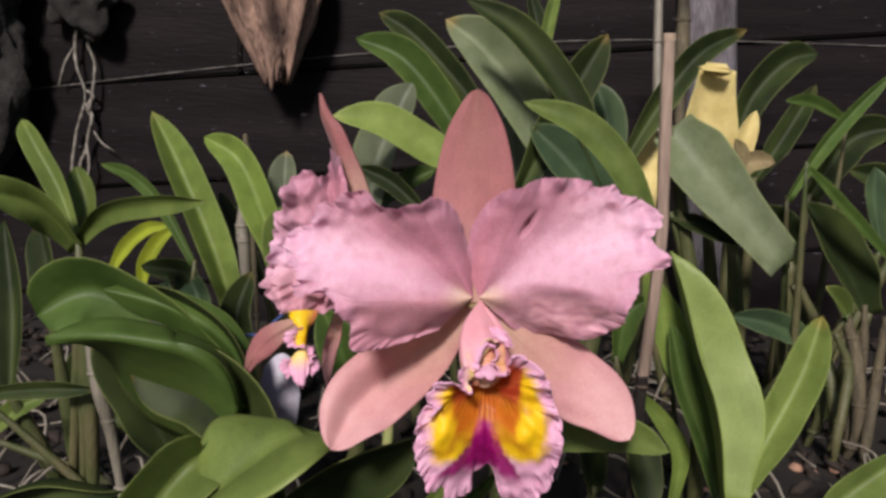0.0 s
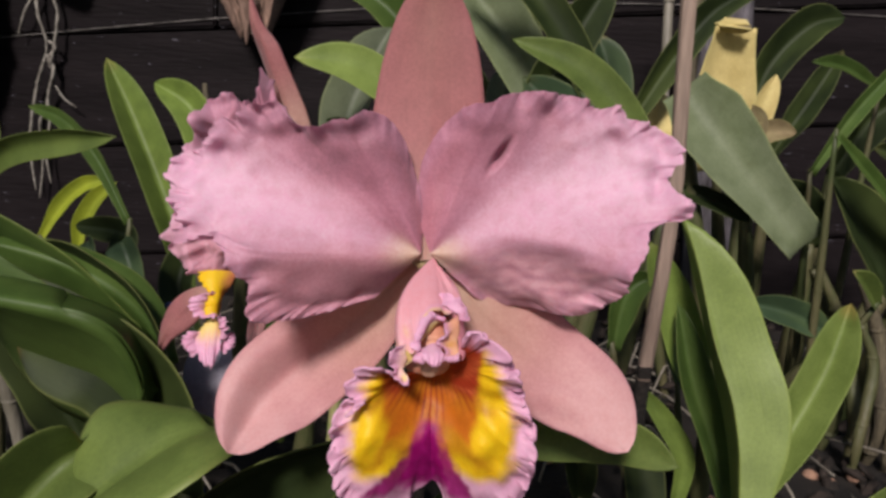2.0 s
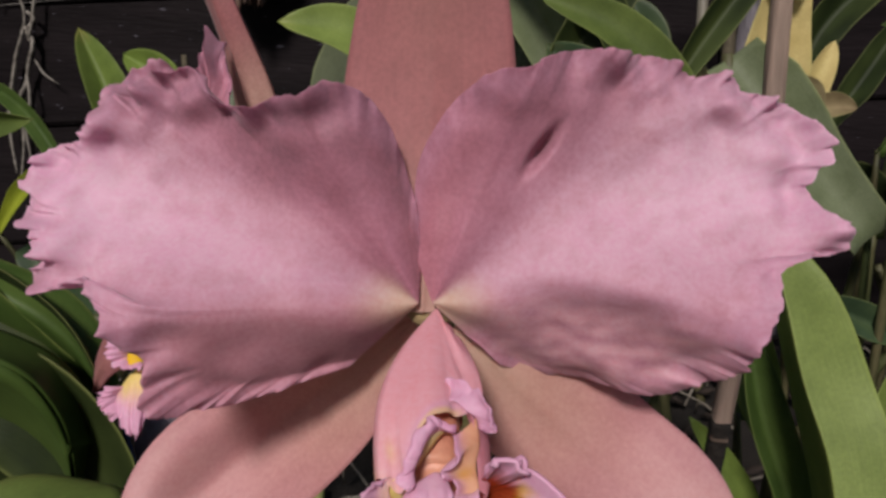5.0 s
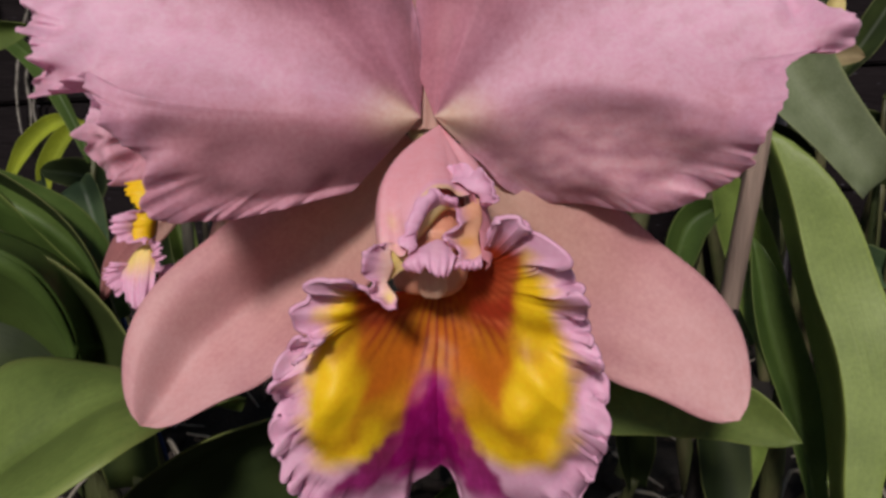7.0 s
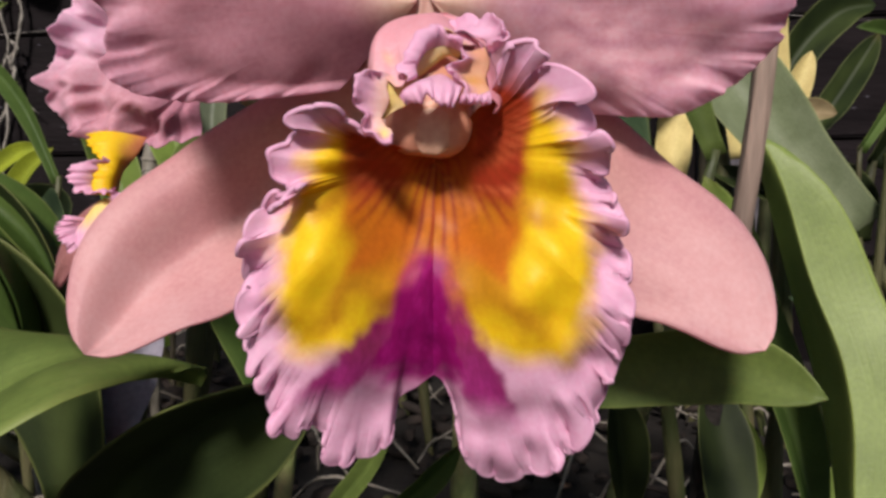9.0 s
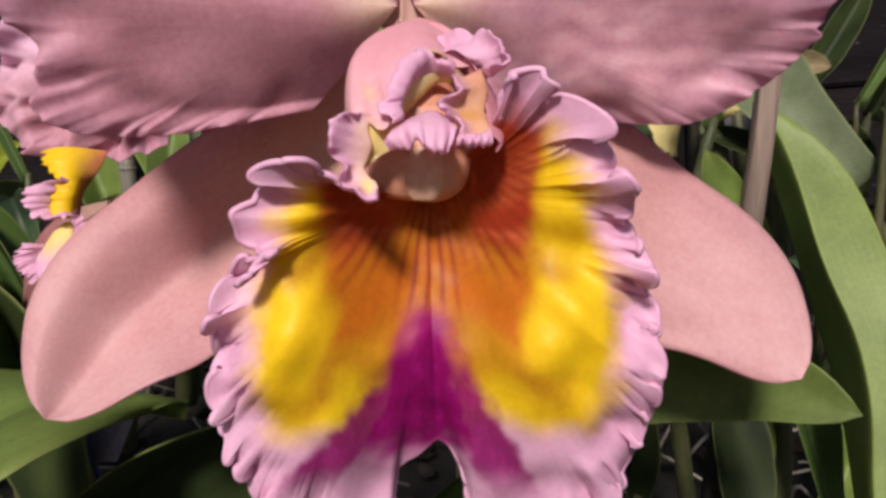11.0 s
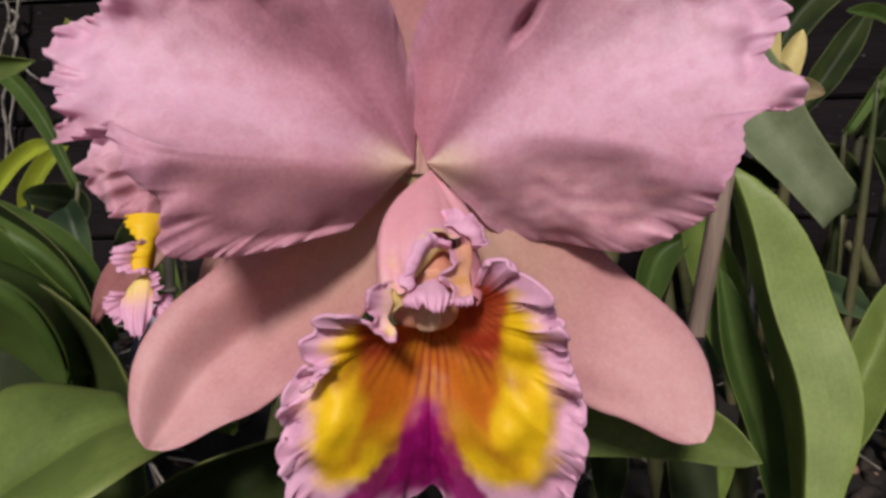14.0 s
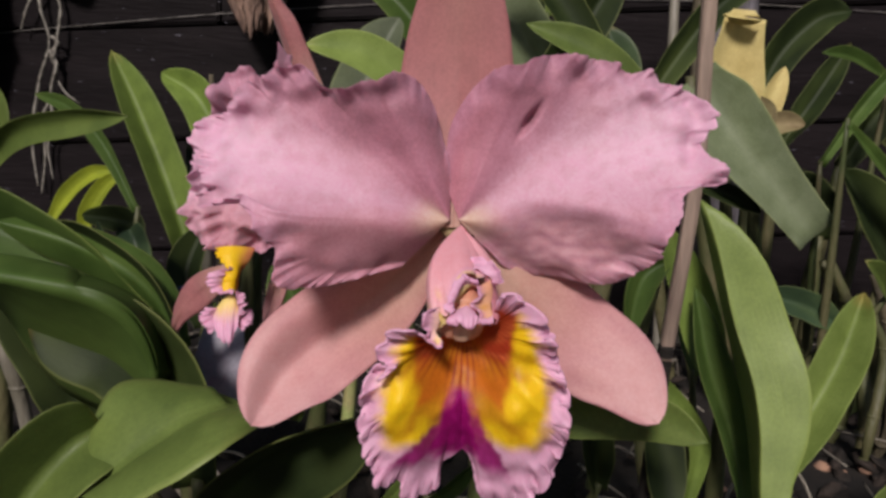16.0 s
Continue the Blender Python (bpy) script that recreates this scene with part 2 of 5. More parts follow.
def tube(pts, radii, n=24, m=8, rough=0.0, seed=0.0, caps=True):
    """A round, tapered, slightly uneven rod along a curve."""
    curve = spline(pts, n)
    verts, faces = [], []
    for i, (c, (t, s, f)) in enumerate(zip(curve, frames_along(curve, Vector((0.13, -1, 0.21))))):
        r = lerp_list(radii, i / (n - 1))
        for j in range(m):
            a = 2 * math.pi * j / m
            k = r * (1 + rough * wobble(3 * math.cos(a) + i * 0.35, 3 * math.sin(a), seed))
            verts.append(c + s * (k * math.cos(a)) + f * (k * math.sin(a)))
    for i in range(n - 1):
        for j in range(m):
            faces.append((i * m + j, i * m + (j + 1) % m, (i + 1) * m + (j + 1) % m, (i + 1) * m + j))
    if caps:
        faces += [tuple(range(m))[::-1], tuple(range((n - 1) * m, n * m))]
    return verts, faces


leaf_count = [0]


def leaf(plant, spine, width, kind, roll=0.0, fold=0.8, blunt=0, bulb=True, facing=None):
    """A thick strap leaf: closed section, channelled along the midrib, rounded or pointed tip, with the stem that bears it."""
    leaf_count[0] += 1
    seed = leaf_count[0] * 1.7
    n, m = 22, 16
    curve = spline(spine, n)
    roll += 16 * wobble(seed, 4.0, 7.0) * 2
    facing = Vector(facing) if facing else Matrix.Rotation(radians(roll), 3, (curve[-1] - curve[0]).normalized()) @ Vector((0.0, -1.0, 0.25))
    length = sum((curve[i + 1] - curve[i]).length for i in range(n - 1))
    thick = min(0.0022, width * 0.05)
    verts, uvs, tones, faces = [], [], [], []
    dry = max(0.0, 1.6 * wobble(seed, 9.0, 2.0))
    for i, (c, (t, s, f)) in enumerate(zip(curve, frames_along(curve, facing))):
        u = i / (n - 1)
        if blunt == 2:
            w = 0.5 * width * (0.7 + 0.3 * smooth(0, 0.25, u)) * (1 - 0.40 * smooth(0.3, 1, u))
        else:
            w = 0.5 * width * (0.50 + 0.50 * smooth(0, 0.4, u)) * (max(1e-4, 1 - max(0, (u - 0.55) / 0.45) ** (3.4 if blunt else 2.3)) ** (0.5 if blunt else 0.78))
        w *= 1 + 0.05 * wobble(u * 4, seed)
        bend = 0.06 * width * wobble(u * 2.5, 3.0, seed)
        for face in (1, -1):
            for j in range(m + 1):
                v = math.sin(math.pi * (j / m - 0.5)) * face
                edge = math.sqrt(max(0, 1 - v**8 * 0.96))
                groove = fold * w * (math.sqrt(v * v + 0.002) - 0.045 if abs(fold) > 0.75 else abs(v) ** 1.7) + bend * v * v
                wave = 0.03 * width * v * v * wobble(u * 5, v, seed + 9)
                verts.append(c + s * (v * w * (1 - 0.18 * abs(fold))) + f * (groove + wave + face * thick * edge * 0.5))
                uvs.append((v * 0.5 + 0.5 + seed, u * length * 30))
                streak = max(0.0, wobble(u * 2.2, v * 1.2, seed + 4) + 0.1)
                tones.append((smooth(0.95, 1.0, abs(v)), dry * smooth(0.90, 1.0, u + 0.05 * wobble(v * 3, u, seed)), streak * (1 - u * 0.3)))
    row = 2 * (m + 1)
    for i in range(n - 1):
        for j in range(row):
            faces.append((i * row + j, (i + 1) * row + j, (i + 1) * row + (j + 1) % row, i * row + (j + 1) % row))
    faces += [tuple(range(row)), tuple(range((n - 1) * row, n * row))[::-1]]
    ob = part("leaf", (verts, faces), LEAF[kind], plant, {"yellow": "withering yellow leaf", "dried": "brown dried leaf", "yellowgreen": "young yellow-green leaf"}.get(kind, ""))
    finish(ob.data, uvs, tones)
    base = Vector(spine[0])
    if bulb and base.z > GROUND + 0.02:
        foot = Vector((base.x + 0.45 * (plant.location.x - base.x) + 0.02 * wobble(seed), base.y + 0.03 + 0.03 * wobble(seed, 5), GROUND - 0.01))
        r = min(max(width * 0.2, 0.003), 0.007)
        mid = (base + foot) / 2 + Vector((0.3 * r, 0.2 * r, 0))
        b = part("pseudobulb", tube([foot, mid, base + (base - mid).normalized() * 0.004], [r * 0.6, r * 1.0, r * 1.15, r * 0.9, r * 0.5], 14, 8, 0.12, seed), BULB, plant)
    return ob


def folded_leaf(plant, upper, rib, lower, kind, swell=0.0015):
    """A broad leaf creased along its midrib, given by its two margins and the rib, all in metres."""
    leaf_count[0] += 1
    seed = leaf_count[0] * 1.7
    n, m, thick = 40, 9, 0.0016
    a, r, b = spline(upper, n), spline(rib, n), spline(lower, n)
    verts, uvs, tones, faces = [], [], [], []
    for i in range(n):
        u = i / (n - 1)
        tangent = (r[min(i + 1, n - 1)] - r[max(i - 1, 0)]).normalized()
        row = [a[i].lerp(r[i], k / m) for k in range(m)] + [r[i].lerp(b[i], k / m) for k in range(m + 1)]
        for k, p in enumerate(row):
            v = k / m - 1
            normal = tangent.cross(row[min(k + 1, 2 * m)] - row[max(k - 1, 0)])
            normal = normal.normalized() if normal.length > 1e-9 else Vector((0, -1, 0))
            normal = -normal if normal.y > 0 else normal
            lift = swell * math.sin(math.pi * abs(v)) + 0.0009 * wobble(u * 4, v * 1.5, seed)
            for face in (1, -1):
                verts.append(p + normal * (lift + face * thick * 0.5 * math.sqrt(max(0.02, 1 - v**8))))
                uvs.append((v * 0.5 + 0.5 + seed, u * 3.2))
                tones.append((smooth(0.94, 1.0, abs(v)), 0.0, max(0.0, wobble(u * 2.2, v * 1.2, seed + 4) + 0.1)))
    w = 2 * (2 * m + 1)
    for i in range(n - 1):
        o, q = i * w, (i + 1) * w
        for k in range(2 * m):
            faces.append((o + 2 * k, q + 2 * k, q + 2 * k + 2, o + 2 * k + 2))
            faces.append((o + 2 * k + 1, o + 2 * k + 3, q + 2 * k + 3, q + 2 * k + 1))
        faces += [(o, o + 1, q + 1, q), (o + w - 2, q + w - 2, q + w - 1, o + w - 1)]
    for o in (0, (n - 1) * w):
        for k in range(2 * m):
            faces.append((o + 2 * k, o + 2 * k + 2, o + 2 * k + 3, o + 2 * k + 1))
    ob = part("leaf", (verts, faces), LEAF[kind], plant)
    finish(ob.data, uvs, tones)
    return ob


def outline(controls, base, n):
    """Offsets of a petal's rim from its base, from (angle, reach, forward) in degrees and millimetres."""
    pts = [(r * math.cos(radians(a)), -f, r * math.sin(radians(a))) for a, r, f in controls]
    return [v * 0.001 for v in spline(pts, n)]


def fan(name, parent, base, controls, relief, pigment, material, frill, wave, band, seed, na=420, ns=56, jag=0.0004, thick=0.0007, label="", calm=None, bead=0.0, lobes=0.0, meander=0.0, crumple=0.0, cut=5, sway=None, scallop=0.0):
    """A petal that spreads from its claw: rim from a few controls, inner relief, and an edge that is ruffled over the
    outermost band (wavelength and band in metres), lobed and nicked."""
    base = Vector(base)
    rough_rim = outline(controls, base, na * 3)
    run = [0.0]
    for p, q in zip(rough_rim, rough_rim[1:]):
        run.append(run[-1] + (q - p).length)
    total = run[-1]
    even = np.linspace(0, total, na)
    cloud = np.array([tuple(v) for v in rough_rim])
    rim = np.stack([np.interp(even, run, cloud[:, k]) for k in range(3)], 1)
    soft = rim.copy()
    w = na // 14
    for _ in range(3):
        pad = np.concatenate([2 * soft[:1] - soft[w:0:-1], soft, 2 * soft[-1:] - soft[-2 : -w - 2 : -1]])
        soft = np.stack([np.convolve(pad[:, k], np.ones(2 * w + 1) / (2 * w + 1), "valid") for k in range(3)], 1)
    rim, soft = [Vector(v) for v in rim], [Vector(v) for v in soft]
    along = [(soft[min(i + 2, na - 1)] - soft[max(i - 2, 0)]).normalized() for i in range(na)]
    verts, uvs, cols, faces = [], [], [], []
    for i in range(na):
        q, d = i / (na - 1), even[i]
        ends = smooth(0, 0.06, q) * smooth(0, 0.06, 1 - q) * (lerp_list(calm, q) if calm else 1)
        size = 0.8 + 0.9 * wobble(d / (2.4 * wave), 2.0, seed)
        lean = 0.9 * wobble(d / (1.9 * wave), 6.0, seed)
        nick = wobble(d * 900, 0, seed) + 0.8 * wobble(d * 350, 4, seed)
        ang = math.degrees(math.atan2(rim[i].z, rim[i].x))
        out = Vector((rim[i].x, 0, rim[i].z)).normalized()
        reach = rim[i].length
        for j in range(ns + 1):
            s = 1 - (1 - j / ns) ** 1.45
            e = (1 - s) * reach
            near, mid, wide = math.exp(-((e / (0.45 * band)) ** 1.4)), math.exp(-((e / band) ** 1.5)), math.exp(-((e / (2.6 * band)) ** 2))
            p = soft[i] * s + (rim[i] - soft[i]) * s**cut
            y = relief(q, s, ang, p.x * 1000, p.z * 1000)
            ph = d / wave + lean * e / band
            main, tiny = 2.6 * wobble(ph, 0.25 * e / band, seed), 1.6 * wobble(2.7 * ph, 1.0, seed + 5)
            y += frill * ends * (size * main * mid + 0.30 * tiny * near)
            y += crumple * ends * wide * wobble(p.x * 1000 / 6.5, p.z * 1000 / 6.5, seed + 2)
            lobe = 2.8 * abs(wobble(ph, 0.0, seed)) - 0.55 + 0.22 * tiny
            if scallop:
                # rounded lobes with narrow notches between, curling forwards and back by turns
                turn = math.pi * (d / scallop + 0.9 * wobble(d / (2.6 * scallop), 3.0, seed) + 0.25 * lean * e / band)
                curl = 2.4 * turn + 1.0 + 1.5 * wobble(d / scallop, 8.0, seed)
                lobe = 1.25 * abs(math.sin(turn)) ** 0.5 + 0.65 * abs(math.sin(curl)) ** 0.6 - 1.25 + 0.2 * tiny
                y += 0.55 * frill * ends * math.sin(curl) * near
                p = p - along[i] * (0.22 * frill * ends * math.sin(2 * curl) * near)
                y += 0.75 * frill * ends * size * math.sin(turn) * mid
                p = p + along[i] * (-0.50 * frill * ends * size * math.sin(2 * turn) * near)
            p = p + out * (ends * (lobes * size * lobe * mid + jag * nick * near))
            p = p + along[i] * (meander * ends * size * 2 * wobble(1.6 * ph, 7.0, seed) * near)
            verts.append(base + Vector((p.x, p.y - y, p.z)) + (sway(q, s) if sway else Vector()))
            uvs.append((q * 3 + seed, s))
            cols.append(pigment(q, s, p.x * 1000, p.z * 1000))
    count, row = len(verts), ns + 1
    verts += [v + Vector((0, thick, 0)) for v in verts]
    uvs, cols = uvs * 2, cols * 2
    for o in (0, count):
        for i in range(na - 1):
            for j in range(ns):
                f = (o + i * row + j, o + i * row + j + 1, o + (i + 1) * row + j + 1, o + (i + 1) * row + j)
                faces.append(f if o else f[::-1])
    for i in range(na - 1):
        a, b = i * row + ns, (i + 1) * row + ns
        faces.append((a, b, count + b, count + a))
    if bead:
        # the swollen, rolled margin
        edge = [verts[i * row + ns] + Vector((0, thick / 2, 0)) for i in range(na)]
        start, m = len(verts), 6
        for i, (c, (t, s1, f1)) in enumerate(zip(edge, frames_along(edge, Vector((0.1, -1, 0.3))))):
            r = bead * (1 + 0.25 * wobble(even[i] * 300, 2, seed))
            for j in range(m):
                a = 2 * math.pi * j / m
                verts.append(c + s1 * (r * math.cos(a)) + f1 * (r * math.sin(a)))
                uvs.append((i / na * 3 + seed, 1.0))
                cols.append(cols[i * row + ns])
        for i in range(na - 1):
            for j in range(m):
                faces.append((start + i * m + j, start + i * m + (j + 1) % m, start + (i + 1) * m + (j + 1) % m, start + (i + 1) * m + j))
    ob = part(name, (verts, faces), material, parent, label)
    finish(ob.data, uvs, cols)
    return ob


def ribbon(name, parent, base, inner, outer, pigment, material, bulge, seed, thick=0.0009, label="", wave=0.0):
    """A fleshy curled frill between two edges (offsets from base in millimetres), closed all round, thickest at its outer edge."""
    n, m = 64, 12
    base = Vector(base)
    a = [base + 0.001 * p for p in spline(inner, n)]
    b = [base + 0.001 * p for p in spline(outer, n)]
    verts, uvs, cols, faces = [], [], [], []
    for i in range(n):
        u = i / (n - 1)
        along = (b[min(i + 1, n - 1)] - b[max(i - 1, 0)]) + (a[min(i + 1, n - 1)] - a[max(i - 1, 0)])
        normal = along.cross(b[i] - a[i]).normalized()
        if normal.y > 0:
            normal = -normal
        fat = thick * (0.25 + 0.75 * min(1, 9 * u, 9 * (1 - u)) ** 0.5)
        for face in (1, -1):
            for j in range(m + 1):
                v = 0.5 + 0.5 * math.sin(math.pi * (j / m - 0.5)) * face
                edge = math.sqrt(max(0.0, 1 - (2 * v - 1) ** 6))
                half = fat * (0.45 + 0.55 * v * v) * edge * 0.5
                lift = bulge * math.sin(math.pi * v**1.3) + wave * v * v * (wobble(u * 7, v, seed) + 0.35 * wobble(u * 17, v, seed + 3))
                ripple = 1 + (0.16 * wobble(u * 16, 5.0, seed) * v * v if wave else 0)
                verts.append(a[i].lerp(b[i], v * ripple) + normal * (lift + face * half))
                uvs.append((u * 2 + seed, v))
                cols.append(pigment(u, v))
    row = 2 * (m + 1)
    for i in range(n - 1):
        for j in range(row):
            faces.append((i * row + j, (i + 1) * row + j, (i + 1) * row + (j + 1) % row, i * row + (j + 1) % row))
    faces += [tuple(range(row)), tuple(range((n - 1) * row, n * row))[::-1]]
    ob = part(name, (verts, faces), material, parent, label)
    finish(ob.data, uvs, cols)
    return ob


def strip(name, parent, spine, halves, facing, cup, pigment, material, seed, thick=0.0010, label=""):
    """A sepal: a blade along a spine with given half widths in millimetres."""
    n, m = 60, 26
    curve = spline(spine, n)
    widths = [p.x for p in spline([(h, 0, 0) for h in halves[:-1]] + [(halves[-2] * 0.86, 0, 0)], n)]
    verts, uvs, cols, faces = [], [], [], []
    for side in (0, 1):
        for i, (c, (t, s, f)) in enumerate(zip(curve, frames_along(curve, Vector(facing)))):
            u = i / (n - 1)
            w = 0.001 * widths[i]
            if u > 0.80:
                w *= max(0.0, 1 - ((u - 0.80) / 0.20) ** 2) ** 0.6
            w = max(w, 1e-5) * (1 + 0.03 * wobble(u * 5, 0, seed))
            for j in range(m + 1):
                v = j / m * 2 - 1
                lift = (cup * w * (smooth(0.72, 0.0, v) if v > 0 else 1 + 0.95 * v) if cup < 0 else -cup * w * v * v) + 0.0006 * math.exp(-((v / 0.1) ** 2)) * (1 - u) + 0.0012 * wobble(u * 3, v * 1.5, seed) - side * thick
                verts.append(c + s * (v * w) + f * lift)
                uvs.append((v * 0.5 + seed, u))
                cols.append(pigment(u, v))
    row = m + 1
    for side in (0, 1):
        o = side * n * row
        for i in range(n - 1):
            for j in range(m):
                f = (o + i * row + j, o + i * row + j + 1, o + (i + 1) * row + j + 1, o + (i + 1) * row + j)
                faces.append(f[::-1] if side else f)
    o = n * row
    for i in range(n - 1):
        for j in (0, m):
            a, b = i * row + j, (i + 1) * row + j
            faces.append((a, o + a, o + b, b) if j else (a, b, o + b, o + a))
    ob = part(name, (verts, faces), material, parent, label)
    finish(ob.data, uvs, cols)
    return ob


def lump(center, radii, seed, n=10, m=14, rough=0.15, power=1.0):
    """A rounded uneven pebble or cap."""
    verts, faces = [], []
    for i in range(n + 1):
        a = math.pi * i / n
        for j in range(m):
            b = 2 * math.pi * j / m
            d = Vector((math.sin(a) * math.cos(b), math.sin(a) * math.sin(b), math.cos(a)))
            d = Vector([math.copysign(abs(c) ** power, c) for c in d])
            k = 1 + rough * wobble(d.x * 1.6 + seed, d.y * 1.6, d.z * 1.6)
            verts.append(Vector(center) + Vector((d.x * radii[0], d.y * radii[1], d.z * radii[2])) * k)
    for i in range(n):
        for j in range(m):
            faces.append((i * m + j, i * m + (j + 1) % m, (i + 1) * m + (j + 1) % m, (i + 1) * m + j))
    return verts, faces


def box(lo, hi, bevel=0.003):
    bm = bmesh.new()
    bmesh.ops.create_cube(bm, size=1.0)
    for v in bm.verts:
        v.co = Vector([l + (c + 0.5) * (h - l) for l, h, c in zip(lo, hi, v.co)])
    bmesh.ops.bevel(bm, geom=bm.edges[:], offset=bevel, segments=2, affect="EDGES")
    me = bpy.data.meshes.new("box")
    bm.to_mesh(me)
    bm.free()
    return me


# ---- ground and fence ----
def ground_sheet():
    verts, faces = [], []
    xs = [-30, -8, -3] + [-1.6 + 0.04 * i for i in range(81)] + [3, 8, 30]
    ys = [-30, -8, -2] + [-0.4 + 0.04 * i for i in range(40)] + [3, 8, 30]
    for y in ys:
        for x in xs:
            verts.append((x, y, GROUND + 0.012 * wobble(x * 9, y * 9, 2.0) + 0.006 * wobble(x * 31, y * 31, 5.0)))
    k = len(xs)
    for j in range(len(ys) - 1):
        for i in range(k - 1):
            faces.append((j * k + i, j * k + i + 1, (j + 1) * k + i + 1, (j + 1) * k + i))
    return part("ground", (verts, faces), SOIL)


tagged(ground_sheet(), "dark soil and bark litter under the orchids", "ground", kind="structure")

wall = thing("wall_north", (0, WALL_Y, GROUND), "dark wooden plank fence behind the orchids", "fence", kind="structure")
SLOPE = 0.080
row_z = 0.493 - 4 * 0.152
for row in range(9):
    z0 = row_z + row * 0.152
    x0, length = -2.3, 0.8 if row % 2 else 2.0
    while x0 < 2.3:
        x1 = min(x0 + length, 2.3)
        length = 1.9
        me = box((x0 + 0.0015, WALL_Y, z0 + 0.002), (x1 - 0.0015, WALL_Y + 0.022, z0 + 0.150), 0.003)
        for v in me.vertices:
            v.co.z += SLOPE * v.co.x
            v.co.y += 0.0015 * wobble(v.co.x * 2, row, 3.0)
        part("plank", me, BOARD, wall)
        x0 = x1
# light along a board's edge, drawn as a thin pale rod
part("board_edge", tube([(-0.720, 1.147, 0.425), (-0.652, 1.147, 0.435), (-0.300, 1.147, 0.482), (0.017, 1.147, 0.515), (0.247, 1.147, 0.528), (0.458, 1.147, 0.529), (0.651, 1.147, 0.526)], [0.0005, 0.0007, 0.0006, 0.0007, 0.0005], 60, 6, 0.9, 3.0), EDGE, wall, "thin pale line for the lit edge of a board")
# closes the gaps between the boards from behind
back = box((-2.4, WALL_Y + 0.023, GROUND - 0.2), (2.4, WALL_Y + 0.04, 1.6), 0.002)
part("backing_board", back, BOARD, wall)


def rough_post(x0, x1, y, z0, z1, lean):
    verts, faces, n, m = [], [], 40, 20
    cx, half = (x0 + x1) / 2, (x1 - x0) / 2
    for i in range(n):
        u = i / (n - 1)
        for j in range(m):
            a = 2 * math.pi * j / m
            sq = 1 / max(abs(math.cos(a)), abs(math.sin(a)))
            k = min(sq, 1.28) * half * (1 + 0.05 * wobble(math.cos(a) * 4, math.sin(a) * 4, u * 3) + 0.03 * wobble(a * 7, u * 1.5, 8))
            verts.append((cx + k * math.cos(a) + lean * (u - 0.5), y + k * math.sin(a), z0 + (z1 - z0) * u))
    for i in range(n - 1):
        for j in range(m):
            faces.append((i * m + j, i * m + (j + 1) % m, (i + 1) * m + (j + 1) % m, (i + 1) * m + j))
    faces.append(tuple(range((n - 1) * m, n * m)))
    return verts, faces


tagged(part("fence_post", rough_post(0.324, 0.392, 1.113, GROUND - 0.03, 0.95, -0.06), POST), "weathered grey wooden post against the dark fence", "post")


log = thing("driftwood_log", (-0.25, 1.10, 0.44), "torn reddish-brown driftwood log hung on the dark fence", "driftwood")


def log_body():
    """A weathered log with deep long fissures, torn off below."""
    verts, faces, n, m = [], [], 70, 72
    for i in range(n):
        u = i / (n - 1)
        r = 0.072 * (1 - 0.12 * u) * (1 - 0.72 * max(0.0, (u - 0.7) / 0.3) ** 1.3)
        cx = -0.252 + 0.021 * u
        for j in range(m):
            a = 2 * math.pi * j / m
            cut = abs(wobble(math.cos(a) * 4.5 + 0.5 * u, math.sin(a) * 4.5, u * 1.1))
            k = r * (0.82 + 0.55 * cut**0.6 + 0.12 * wobble(a * 9, u * 5, 3) + 0.05 * wobble(a * 30, u * 14, 6))
            torn = (0.030 * wobble(math.cos(a) * 2.2, math.sin(a) * 2.2, 4) + 0.014 * wobble(a * 6, 1, 5)) * smooth(0.75, 1, u)
            verts.append((cx + k * math.cos(a), 1.088 + 0.8 * k * math.sin(a), 0.85 - 0.390 * u + torn))
    for i in range(n - 1):
        for j in range(m):
            faces.append((i * m + j, (i + 1) * m + j, (i + 1) * m + (j + 1) % m, i * m + (j + 1) % m))
    faces += [tuple(range(m)), tuple(range((n - 1) * m, n * m))[::-1]]
    return verts, faces


part("log_body", log_body(), BARK, log)
for k, (dx, dy, z1, r0, lean) in enumerate(((-0.026, -0.012, 0.455, 0.017, 0.020), (-0.008, -0.026, 0.440, 0.015, 0.012), (0.010, -0.022, 0.452, 0.013, 0.000), (0.022, -0.008, 0.470, 0.013, -0.010), (-0.030, 0.008, 0.480, 0.012, 0.012))):
    x, y = -0.238 + dx, 1.085 + dy
    part("splinter", tube([(x, y, 0.60), (x + 0.3 * lean, y, 0.54), (x + lean * 0.8, y + 0.003, 0.49), (x + lean, y + 0.004, z1)], [r0, r0 * 1.05, r0 * 0.8, r0 * 0.45, 0.001], 30, 16, 0.75, 3.0 + k), BARK, log)

mount = thing("hanging_orchid_mount", (-0.66, 1.09, 0.36), "mossy bark mount with bare aerial roots hung on the fence", "orchid mount")


